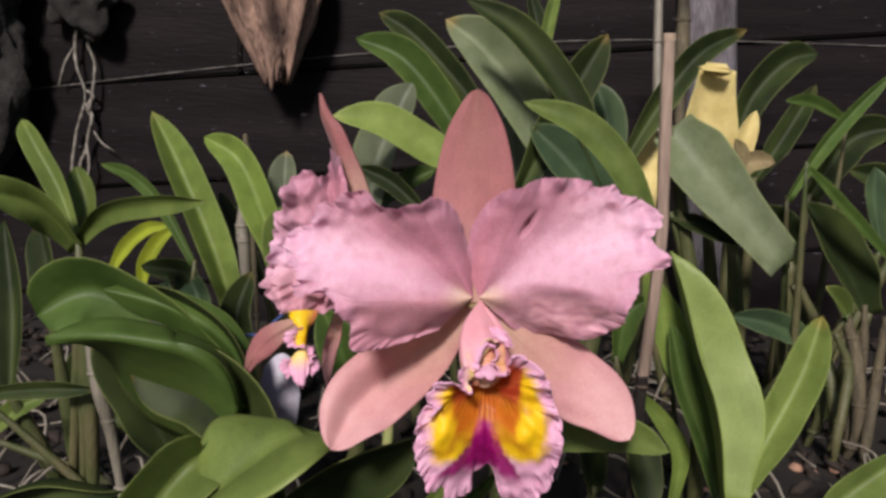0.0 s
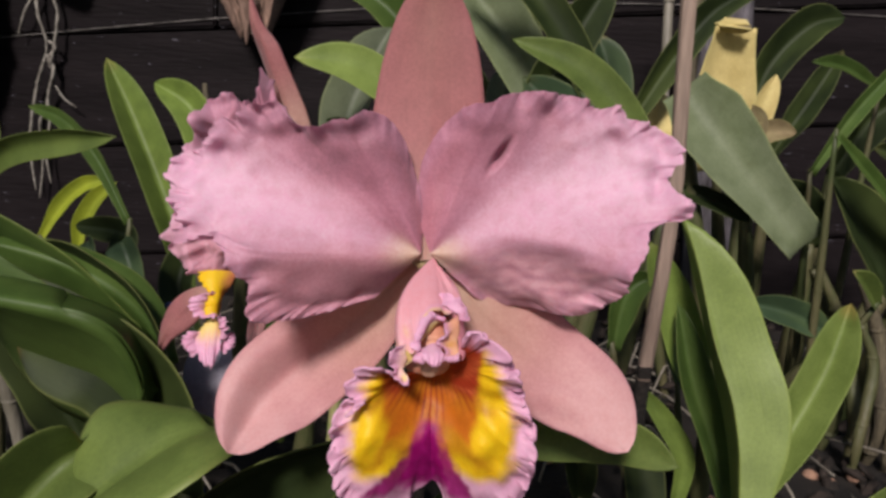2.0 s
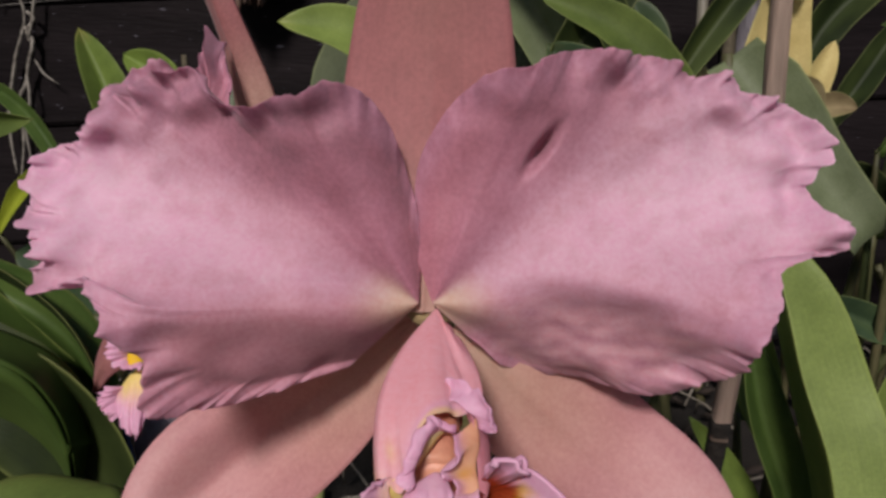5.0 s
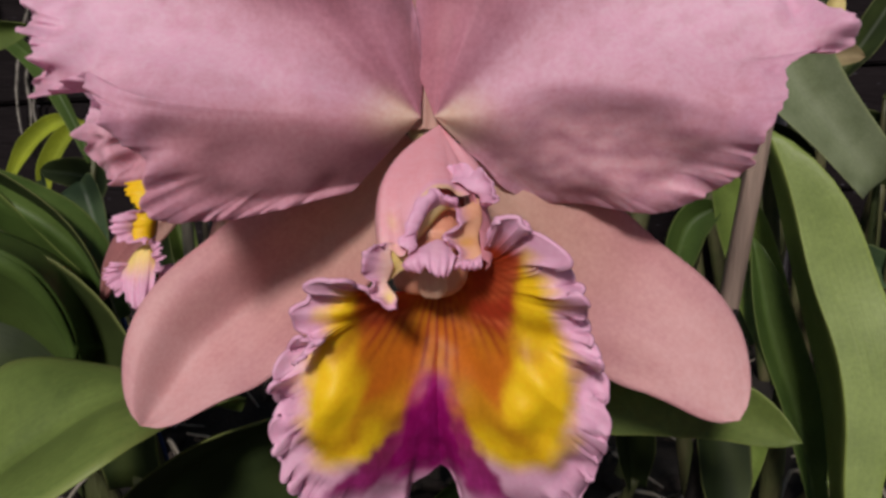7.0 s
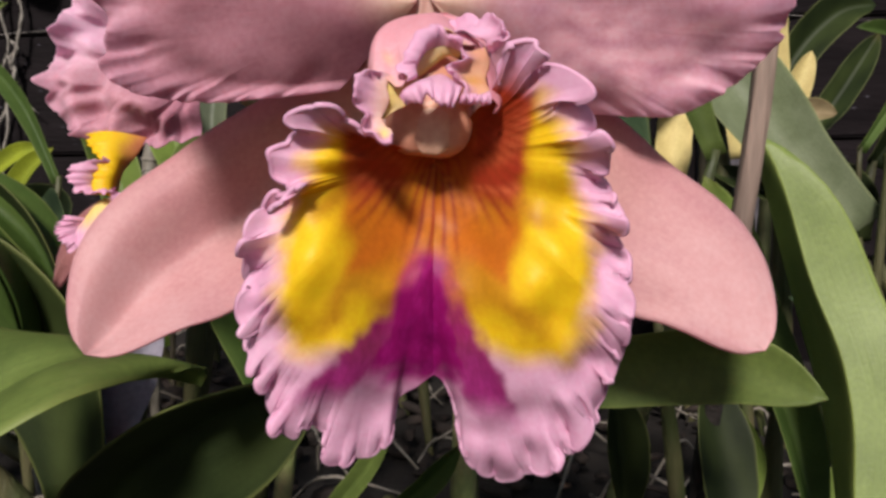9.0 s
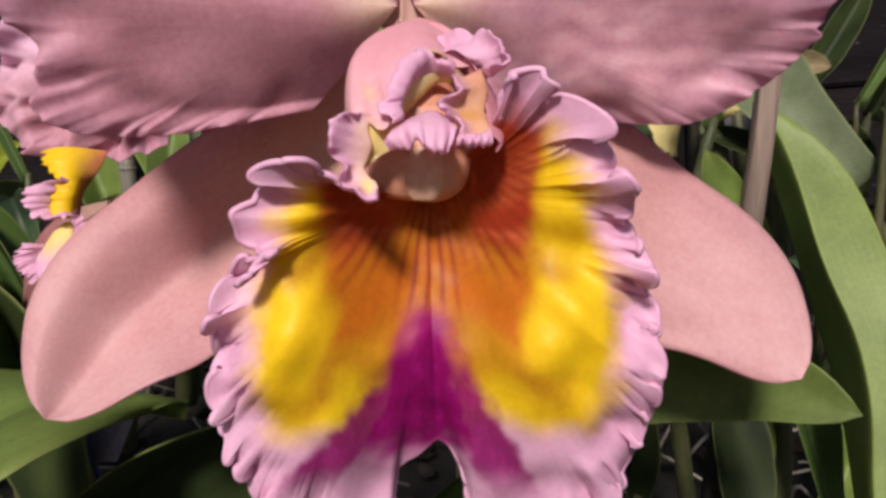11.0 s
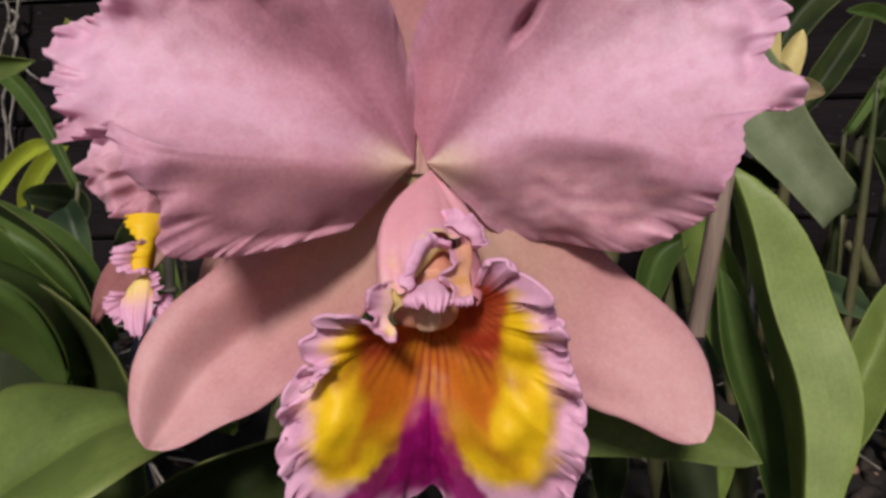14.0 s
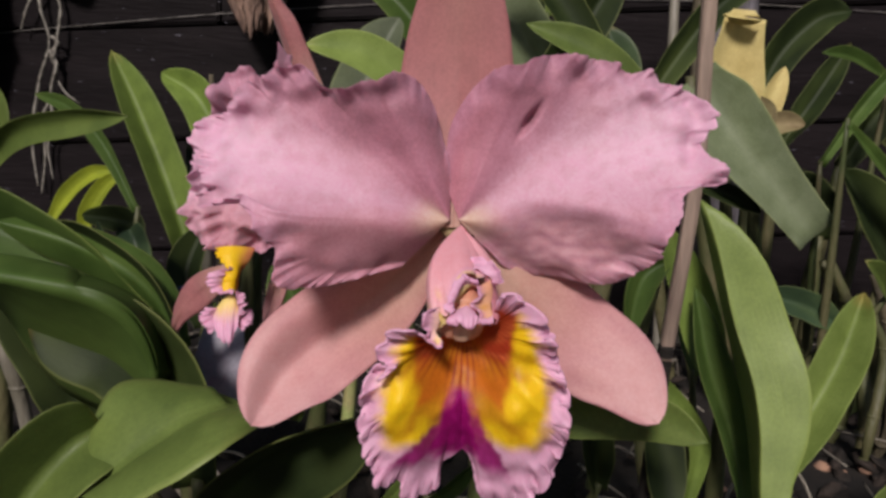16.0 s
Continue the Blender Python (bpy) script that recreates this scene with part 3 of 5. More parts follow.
def mossy_slab():
    verts, faces, n, m = [], [], 40, 30
    for i in range(n):
        u = i / (n - 1)
        z = 0.92 - 0.62 * u
        r = 0.085 * (1 - 0.25 * u) * (1 - max(0, (u - 0.8) / 0.2) ** 2 * 0.8)
        for j in range(m):
            a = 2 * math.pi * j / m
            k = r * (1 + 0.35 * wobble(math.cos(a) * 3, math.sin(a) * 3, u * 6) + 0.30 * wobble(a * 6, u * 20, 2) + 0.15 * wobble(a * 14, u * 45, 7))
            verts.append((-0.66 + k * math.cos(a) * 0.9, 1.095 + 0.5 * k * math.sin(a), z))
    for i in range(n - 1):
        for j in range(m):
            faces.append((i * m + j, (i + 1) * m + j, (i + 1) * m + (j + 1) % m, i * m + (j + 1) % m))
    faces += [tuple(range(m)), tuple(range((n - 1) * m, n * m))[::-1]]
    return verts, faces


part("bark_slab", mossy_slab(), MOSS, mount, "mossy dark bark")
rr = random.Random(11)
for k in range(13):
    x = -0.74 + 0.009 * k + rr.uniform(-0.012, 0.012)
    y = 1.11 + rr.uniform(-0.01, 0.02)
    top, low = 0.55 + rr.uniform(-0.02, 0.10), 0.26 + rr.uniform(-0.05, 0.12)
    pts = [(x - 0.02, 1.12, top + 0.02)]
    for q in range(1, 10):
        f = q / 9
        pts.append((x + 0.040 * wobble(q * 0.45 + 3.7 * k, k * 2.3, 1) * f + 0.006 * wobble(q * 2.1, k * 5.3, 4) + 0.012 * f, y + 0.012 * wobble(q, k, 9), top + (low - top) * f))
    r = rr.uniform(0.0007, 0.0016)
    part("aerial_root", tube(pts, [r, r, r * 0.9, r * 0.8, r * 0.4], 44, 6, 0.5, k), MOSS, mount)
# the pale roots fork, meet in a knot and part again
for k, (r, line) in enumerate((
    (0.0021, [(-0.523, 0.612), (-0.516, 0.582), (-0.516, 0.539), (-0.531, 0.527), (-0.535, 0.499), (-0.532, 0.472), (-0.524, 0.444), (-0.523, 0.420)]),
    (0.0018, [(-0.535, 0.502), (-0.548, 0.479), (-0.561, 0.447)]),
    (0.0020, [(-0.516, 0.539), (-0.514, 0.504), (-0.508, 0.480), (-0.508, 0.448), (-0.513, 0.424), (-0.517, 0.405)]),
    (0.0022, [(-0.522, 0.426), (-0.530, 0.396), (-0.539, 0.375), (-0.542, 0.335), (-0.547, 0.293), (-0.541, 0.24)]),
    (0.0024, [(-0.521, 0.422), (-0.513, 0.404), (-0.516, 0.384), (-0.525, 0.355), (-0.532, 0.331), (-0.531, 0.286), (-0.536, 0.23)]),
    (0.0018, [(-0.516, 0.386), (-0.521, 0.360), (-0.517, 0.331), (-0.525, 0.294), (-0.520, 0.25)]),
    (0.0013, [(-0.512, 0.382), (-0.498, 0.366), (-0.482, 0.354)]),
    (0.0026, [(-0.519, 0.440), (-0.509, 0.431), (-0.521, 0.416), (-0.514, 0.399), (-0.516, 0.387)]),
)):
    path = [(x, 1.132 + 0.008 * wobble(q * 1.3, k * 3.1, 9.0), z) for q, (x, z) in enumerate(line)]
    part("aerial_root", tube(path, [r * 0.8, r, r, r * 0.9, r * 0.5], 48, 8, 0.8, 3.0 * k), ROOT, mount)
part("moss_lump", lump((-0.512, 1.112, 0.575), (0.044, 0.024, 0.052), 12.0, 30, 44, 0.9), MOSS, mount, "greyish moss lump over the roots")


# ---- plants ----
plant_a = thing("orchid_plant", (-0.26, 0.53, GROUND), "green orchid rosette with spreading strap leaves in the litter", "orchid plant", "orchids without flowers")
plant_b = thing("orchid_plant", (-0.16, 0.74, GROUND), "tall orchid with upright channelled strap leaves", "orchid plant", "orchids without flowers")
plant_c = thing("orchid_plant", (0.08, 0.72, GROUND), "dense orchid clump of broad grey-green and dark leaves", "orchid plant", "orchids without flowers")
plant_d = thing("orchid_plant", (0.36, 0.80, GROUND), "orchid clump with a withering yellow leaf and dried tips", "orchid plant", "orchids without flowers")
plant_e = thing("orchid_plant", (0.20, 0.53, GROUND), "orchid with two large upright sunlit channelled leaves", "orchid plant", "orchids without flowers")
plant_f = thing("orchid_plant", (0.06, 0.42, GROUND), "orchid with an arching olive leaf under the pink bloom", "orchid plant", "orchids without flowers")
plant_g = thing("orchid_plant", (-0.08, 0.46, GROUND), "orchid with broad arching glossy leaves and young shoots", "orchid plant", "orchids without flowers")
leaf(plant_a, [(-0.218, 0.500, 0.297), (-0.233, 0.507, 0.331), (-0.251, 0.513, 0.359), (-0.263, 0.520, 0.375)], 0.0167, "olive")
leaf(plant_a, [(-0.218, 0.500, 0.295), (-0.228, 0.480, 0.319), (-0.243, 0.460, 0.329), (-0.257, 0.440, 0.328)], 0.0249, "olive", roll=-25)
leaf(plant_a, [(-0.218, 0.500, 0.297), (-0.190, 0.480, 0.318), (-0.152, 0.460, 0.326), (-0.115, 0.440, 0.330)], 0.0154, "olive", roll=35, fold=0.5)
leaf(plant_a, [(-0.222, 0.510, 0.295), (-0.222, 0.520, 0.321), (-0.233, 0.530, 0.345)], 0.0217, "olive")
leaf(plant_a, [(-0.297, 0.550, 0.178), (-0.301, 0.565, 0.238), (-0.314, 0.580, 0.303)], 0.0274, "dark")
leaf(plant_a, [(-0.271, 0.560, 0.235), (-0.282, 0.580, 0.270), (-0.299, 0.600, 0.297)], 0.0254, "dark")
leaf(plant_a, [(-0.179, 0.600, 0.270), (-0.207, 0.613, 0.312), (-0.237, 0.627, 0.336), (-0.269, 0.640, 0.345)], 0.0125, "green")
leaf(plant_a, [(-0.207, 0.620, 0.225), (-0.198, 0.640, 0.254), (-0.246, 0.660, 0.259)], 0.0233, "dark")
leaf(plant_b, [(-0.194, 0.800, 0.139), (-0.235, 0.820, 0.249), (-0.278, 0.840, 0.337), (-0.315, 0.860, 0.399)], 0.0440, "bright", fold=0.95, facing=(0.5, -1, 0.3))
leaf(plant_b, [(-0.127, 0.700, 0.231), (-0.152, 0.707, 0.299), (-0.176, 0.713, 0.349), (-0.210, 0.720, 0.370)], 0.0356, "bright", fold=0.8)
leaf(plant_b, [(-0.137, 0.740, 0.278), (-0.143, 0.750, 0.323), (-0.144, 0.760, 0.359)], 0.0324, "pale")
leaf(plant_b, [(-0.127, 0.680, 0.235), (-0.136, 0.690, 0.278), (-0.134, 0.700, 0.310)], 0.031, "olive")
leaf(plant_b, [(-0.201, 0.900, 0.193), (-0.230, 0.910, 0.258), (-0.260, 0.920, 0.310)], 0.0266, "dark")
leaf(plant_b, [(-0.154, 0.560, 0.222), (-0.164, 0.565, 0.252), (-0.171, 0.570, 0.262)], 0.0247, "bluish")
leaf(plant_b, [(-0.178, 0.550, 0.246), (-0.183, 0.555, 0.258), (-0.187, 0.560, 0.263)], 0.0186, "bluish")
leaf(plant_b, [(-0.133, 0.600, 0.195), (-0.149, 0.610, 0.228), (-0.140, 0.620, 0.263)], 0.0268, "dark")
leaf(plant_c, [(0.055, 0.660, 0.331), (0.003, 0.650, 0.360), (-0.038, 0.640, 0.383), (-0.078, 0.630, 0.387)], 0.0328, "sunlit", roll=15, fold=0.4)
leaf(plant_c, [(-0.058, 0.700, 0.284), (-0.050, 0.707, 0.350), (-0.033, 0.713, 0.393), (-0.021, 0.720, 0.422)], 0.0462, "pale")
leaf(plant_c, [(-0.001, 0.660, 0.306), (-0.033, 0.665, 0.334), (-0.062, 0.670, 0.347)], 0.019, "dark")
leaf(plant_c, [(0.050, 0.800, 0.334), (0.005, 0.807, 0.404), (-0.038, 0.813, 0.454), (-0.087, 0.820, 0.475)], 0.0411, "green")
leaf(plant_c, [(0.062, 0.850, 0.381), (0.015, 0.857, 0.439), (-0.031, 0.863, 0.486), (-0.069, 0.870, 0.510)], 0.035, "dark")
leaf(plant_c, [(0.125, 0.720, 0.318), (0.084, 0.723, 0.398), (0.045, 0.727, 0.450), (0.007, 0.730, 0.480)], 0.0528, "grey")
leaf(plant_c, [(0.146, 0.660, 0.336), (0.115, 0.657, 0.402), (0.070, 0.653, 0.456), (0.025, 0.650, 0.482)], 0.0282, "dark", fold=0.5)
leaf(plant_c, [(0.073, 0.680, 0.324), (0.098, 0.680, 0.378), (0.124, 0.680, 0.428), (0.144, 0.680, 0.462)], 0.037, "dark")
leaf(plant_c, [(0.159, 0.750, 0.338), (0.160, 0.755, 0.389), (0.147, 0.760, 0.432)], 0.0352, "bluish")
leaf(plant_c, [(0.162, 0.550, 0.301), (0.136, 0.548, 0.349), (0.106, 0.547, 0.380), (0.065, 0.545, 0.395)], 0.0237, "olive", fold=0.45)
leaf(plant_c, [(0.155, 0.660, 0.294), (0.122, 0.665, 0.344), (0.081, 0.670, 0.385)], 0.0453, "bluish")
leaf(plant_c, [(0.075, 0.800, 0.329), (0.076, 0.800, 0.371), (0.069, 0.800, 0.402)], 0.0352, "pale")
leaf(plant_c, [(0.106, 0.900, 0.446), (0.110, 0.925, 0.493), (0.097, 0.950, 0.555)], 0.0233, "dark")
leaf(plant_c, [(0.112, 0.900, 0.459), (0.120, 0.925, 0.512), (0.133, 0.950, 0.562)], 0.0168, "olive")
leaf(plant_c, [(-0.047, 0.740, 0.312), (-0.024, 0.745, 0.331), (-0.000, 0.750, 0.345)], 0.0245, "green")
leaf(plant_d, [(0.184, 0.800, 0.349), (0.220, 0.807, 0.412), (0.259, 0.813, 0.464), (0.308, 0.820, 0.491)], 0.0305, "dark")
leaf(plant_d, [(0.2768, 0.8200, 0.3243), (0.2700, 0.8120, 0.3732), (0.2691, 0.8000, 0.4175), (0.2694, 0.7900, 0.4483)], 0.0640, "yellow", fold=0.45, blunt=2, facing=(0, -1, 0.1))
leaf(plant_d, [(0.2662, 0.7820, 0.4409), (0.2651, 0.7760, 0.4456), (0.2654, 0.7750, 0.4518)], 0.0330, "yellow", fold=0.2, blunt=2, bulb=False, facing=(0, -0.5, 1))
leaf(plant_d, [(0.3004, 0.8000, 0.3343), (0.3035, 0.8000, 0.3710), (0.3153, 0.8000, 0.4097)], 0.0230, "yellow", fold=0.5)
leaf(plant_d, [(0.2242, 0.8300, 0.2898), (0.2204, 0.8350, 0.3370), (0.2268, 0.8400, 0.3932)], 0.0320, "yellow", fold=0.4)
leaf(plant_d, [(0.2900, 0.7900, 0.3373), (0.2949, 0.7850, 0.3624), (0.2891, 0.7800, 0.3814)], 0.0200, "dried", fold=0.8)
leaf(plant_d, [(0.2908, 0.7900, 0.3412), (0.3062, 0.7850, 0.3572), (0.3299, 0.7800, 0.3589)], 0.0230, "dried", fold=0.7)
leaf(plant_d, [(0.213, 0.730, 0.386), (0.254, 0.715, 0.334), (0.311, 0.700, 0.269)], 0.0640, "grey", fold=0.55, blunt=2)
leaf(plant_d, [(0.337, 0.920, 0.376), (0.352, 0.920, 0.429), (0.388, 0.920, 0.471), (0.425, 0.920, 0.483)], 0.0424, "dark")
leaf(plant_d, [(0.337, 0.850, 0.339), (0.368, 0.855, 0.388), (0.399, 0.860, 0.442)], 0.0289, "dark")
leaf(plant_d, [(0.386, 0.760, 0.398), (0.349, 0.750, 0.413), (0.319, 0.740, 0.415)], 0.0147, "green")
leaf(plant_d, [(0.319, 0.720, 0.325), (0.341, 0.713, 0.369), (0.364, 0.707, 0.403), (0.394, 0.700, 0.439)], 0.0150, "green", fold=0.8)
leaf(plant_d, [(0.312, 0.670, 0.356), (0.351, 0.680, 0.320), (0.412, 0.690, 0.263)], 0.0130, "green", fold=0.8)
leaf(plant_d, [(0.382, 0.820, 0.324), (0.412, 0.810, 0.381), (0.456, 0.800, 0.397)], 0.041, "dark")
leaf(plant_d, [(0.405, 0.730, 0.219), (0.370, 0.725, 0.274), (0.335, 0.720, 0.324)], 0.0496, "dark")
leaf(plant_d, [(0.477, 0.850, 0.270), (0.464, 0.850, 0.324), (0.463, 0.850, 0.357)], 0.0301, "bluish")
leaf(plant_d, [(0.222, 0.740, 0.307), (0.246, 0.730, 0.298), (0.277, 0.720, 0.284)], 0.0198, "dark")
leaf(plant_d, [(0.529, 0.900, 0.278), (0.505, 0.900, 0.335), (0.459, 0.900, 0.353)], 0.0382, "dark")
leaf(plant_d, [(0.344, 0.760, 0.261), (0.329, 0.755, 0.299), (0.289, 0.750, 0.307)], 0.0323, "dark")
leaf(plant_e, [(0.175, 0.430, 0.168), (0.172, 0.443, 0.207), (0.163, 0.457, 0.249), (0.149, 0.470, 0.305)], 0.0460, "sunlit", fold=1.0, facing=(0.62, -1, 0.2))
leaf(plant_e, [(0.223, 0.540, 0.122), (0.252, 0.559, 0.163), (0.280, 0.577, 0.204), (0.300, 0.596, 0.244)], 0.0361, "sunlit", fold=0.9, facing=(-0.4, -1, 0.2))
leaf(plant_e, [(0.180, 0.500, 0.194), (0.161, 0.500, 0.246), (0.142, 0.500, 0.289)], 0.0237, "bright", fold=0.4)
leaf(plant_e, [(0.187, 0.470, 0.150), (0.177, 0.475, 0.187), (0.164, 0.480, 0.222), (0.155, 0.485, 0.260)], 0.0215, "green", fold=0.85)
leaf(plant_e, [(0.344, 0.700, 0.197), (0.309, 0.700, 0.214), (0.269, 0.700, 0.222)], 0.0273, "bluish")
leaf(plant_e, [(0.255, 0.490, 0.129), (0.279, 0.495, 0.150), (0.317, 0.500, 0.176)], 0.0289, "olive")
leaf(plant_e, [(0.127, 0.500, 0.230), (0.132, 0.500, 0.260), (0.146, 0.500, 0.271)], 0.0179, "green")
leaf(plant_e, [(0.170, 0.520, 0.203), (0.168, 0.530, 0.215), (0.164, 0.540, 0.232)], 0.0138, "olive")
leaf(plant_e, [(0.351, 0.660, 0.232), (0.336, 0.650, 0.248), (0.322, 0.640, 0.260)], 0.0186, "olive")
leaf(plant_f, [(0.045, 0.370, 0.226), (0.075, 0.356, 0.234), (0.099, 0.343, 0.240), (0.115, 0.329, 0.237)], 0.0175, "olive", roll=14, fold=0.3)
leaf(plant_f, [(0.028, 0.360, 0.196), (0.036, 0.355, 0.205), (0.044, 0.350, 0.217)], 0.0071, "green")
leaf(plant_f, [(0.009, 0.370, 0.187), (0.020, 0.365, 0.202), (0.028, 0.360, 0.218)], 0.0066, "olive")
leaf(plant_f, [(0.167, 0.500, 0.133), (0.171, 0.500, 0.168), (0.160, 0.500, 0.189), (0.141, 0.500, 0.212)], 0.0131, "bright", fold=0.5)
# added leaf: fills the dark gap and hides the stake's foot
leaf(plant_f, [(0.127, 0.400, 0.176), (0.124, 0.405, 0.198), (0.119, 0.410, 0.225)], 0.0188, "dark", fold=0.4)
leaf(plant_f, [(0.107, 0.450, 0.165), (0.102, 0.445, 0.190), (0.097, 0.440, 0.211)], 0.0182, "dark")
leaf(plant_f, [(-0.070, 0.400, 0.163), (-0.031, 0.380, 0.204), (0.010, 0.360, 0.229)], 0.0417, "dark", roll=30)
# dark leaves below stand for the shaded hanging halves of the arching ones
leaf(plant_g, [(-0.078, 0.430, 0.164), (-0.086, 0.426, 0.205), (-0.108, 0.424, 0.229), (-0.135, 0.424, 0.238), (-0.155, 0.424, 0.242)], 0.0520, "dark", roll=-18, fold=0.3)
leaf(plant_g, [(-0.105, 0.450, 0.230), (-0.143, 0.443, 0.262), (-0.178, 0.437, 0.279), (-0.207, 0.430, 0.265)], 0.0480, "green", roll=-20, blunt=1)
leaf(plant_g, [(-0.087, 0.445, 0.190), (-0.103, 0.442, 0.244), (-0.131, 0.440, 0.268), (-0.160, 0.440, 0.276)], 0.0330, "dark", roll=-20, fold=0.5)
leaf(plant_g, [(-0.0926, 0.4400, 0.2232), (-0.0992, 0.4360, 0.2454), (-0.1121, 0.4320, 0.2605), (-0.1300, 0.4300, 0.2705), (-0.1494, 0.4280, 0.2770), (-0.1686, 0.4260, 0.2812)], 0.0260, "green", fold=-0.95, facing=(0, -1, 0.35))
leaf(plant_g, [(-0.151, 0.490, 0.153), (-0.174, 0.485, 0.201), (-0.201, 0.480, 0.241)], 0.0329, "dark")
leaf(plant_g, [(-0.122, 0.340, 0.170), (-0.110, 0.347, 0.196), (-0.098, 0.353, 0.212), (-0.090, 0.360, 0.218)], 0.036, "olive", fold=1.2, blunt=1, facing=(0.1, -1, 0.1))
leaf(plant_g, [(-0.315, 0.550, 0.146), (-0.294, 0.555, 0.168), (-0.275, 0.560, 0.176)], 0.0174, "olive")
leaf(plant_g, [(-0.289, 0.500, 0.195), (-0.247, 0.500, 0.200), (-0.208, 0.500, 0.201)], 0.0133, "dark")
leaf(plant_g, [(-0.236, 0.420, 0.160), (-0.198, 0.420, 0.175), (-0.158, 0.420, 0.169)], 0.025, "dark", roll=40)
leaf(plant_g, [(-0.2885, 0.6900, 0.2427), (-0.2725, 0.6900, 0.2686), (-0.2507, 0.6850, 0.2868), (-0.2286, 0.6800, 0.2923)], 0.0150, "yellowgreen", fold=0.7)
leaf(plant_g, [(-0.2519, 0.6750, 0.2320), (-0.2460, 0.6720, 0.2576), (-0.2339, 0.6700, 0.2779), (-0.2181, 0.6680, 0.2922)], 0.0160, "yellowgreen", fold=0.7)
leaf(plant_g, [(-0.036, 0.500, 0.187), (-0.049, 0.500, 0.230), (-0.062, 0.500, 0.260)], 0.0313, "green")
leaf(plant_g, [(-0.277, 0.600, 0.163), (-0.267, 0.600, 0.191), (-0.249, 0.600, 0.210)], 0.0222, "dark")
folded_leaf(plant_g, [(-0.1813, 0.392, 0.2612), (-0.1714, 0.400, 0.2674), (-0.1545, 0.408, 0.2701), (-0.1332, 0.414, 0.2654), (-0.1112, 0.420, 0.2570), (-0.0975, 0.425, 0.2451), (-0.0898, 0.430, 0.2231), (-0.0946, 0.435, 0.1983)],
    [(-0.1808, 0.391, 0.2611), (-0.1625, 0.388, 0.2643), (-0.1417, 0.386, 0.2651), (-0.1197, 0.387, 0.2627), (-0.1038, 0.390, 0.2595), (-0.0945, 0.396, 0.2501), (-0.0898, 0.404, 0.2314), (-0.0918, 0.415, 0.2058)],
    [(-0.1808, 0.392, 0.2605), (-0.1688, 0.400, 0.2586), (-0.1694, 0.430, 0.2414), (-0.1680, 0.450, 0.2159), (-0.1595, 0.462, 0.1957), (-0.1498, 0.468, 0.1854), (-0.1362, 0.468, 0.1805), (-0.1140, 0.462, 0.1797)], "green")
folded_leaf(plant_g, [(-0.0914, 0.350, 0.2034), (-0.0936, 0.360, 0.2181), (-0.0893, 0.366, 0.2303), (-0.0783, 0.370, 0.2334), (-0.0599, 0.372, 0.2308), (-0.0405, 0.370, 0.2257), (-0.0212, 0.367, 0.2239)],
    [(-0.0880, 0.338, 0.2012), (-0.0773, 0.340, 0.2085), (-0.0680, 0.343, 0.2160), (-0.0564, 0.347, 0.2247), (-0.0443, 0.350, 0.2305), (-0.0299, 0.355, 0.2308), (-0.0176, 0.360, 0.2274)],
    [(-0.0653, 0.316, 0.2082), (-0.054, 0.316, 0.2157), (-0.0451, 0.316, 0.2212), (-0.0362, 0.32, 0.2268), (-0.0321, 0.328, 0.2286), (-0.0289, 0.34, 0.2288), (-0.0252, 0.354, 0.227)], "olive", 0.0022)

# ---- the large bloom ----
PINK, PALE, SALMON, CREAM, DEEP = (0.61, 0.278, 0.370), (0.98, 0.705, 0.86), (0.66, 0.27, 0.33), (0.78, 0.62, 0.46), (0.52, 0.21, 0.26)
LILAC, YELLOW, ORANGE, RUST, MAGENTA = (0.80, 0.46, 0.63), (0.86, 0.58, 0.012), (0.56, 0.155, 0.010), (0.36, 0.055, 0.015), (0.30, 0.003, 0.130)

bloom = thing("orchid_flower", (0.045, 0.37, GROUND), "large ruffled pink cattleya bloom with a yellow and magenta lip", "flower", "cattleya blooms")


def ridge_line(left, w):
    """Height of the swollen midrib over the claw at a distance out from it, in millimetres."""
    if left:
        return 1.0 + 0.28 * w - 0.0066 * w * w - 0.022 * max(0, w - 34) ** 2
    return 0.42 * w - 0.0082 * w * w


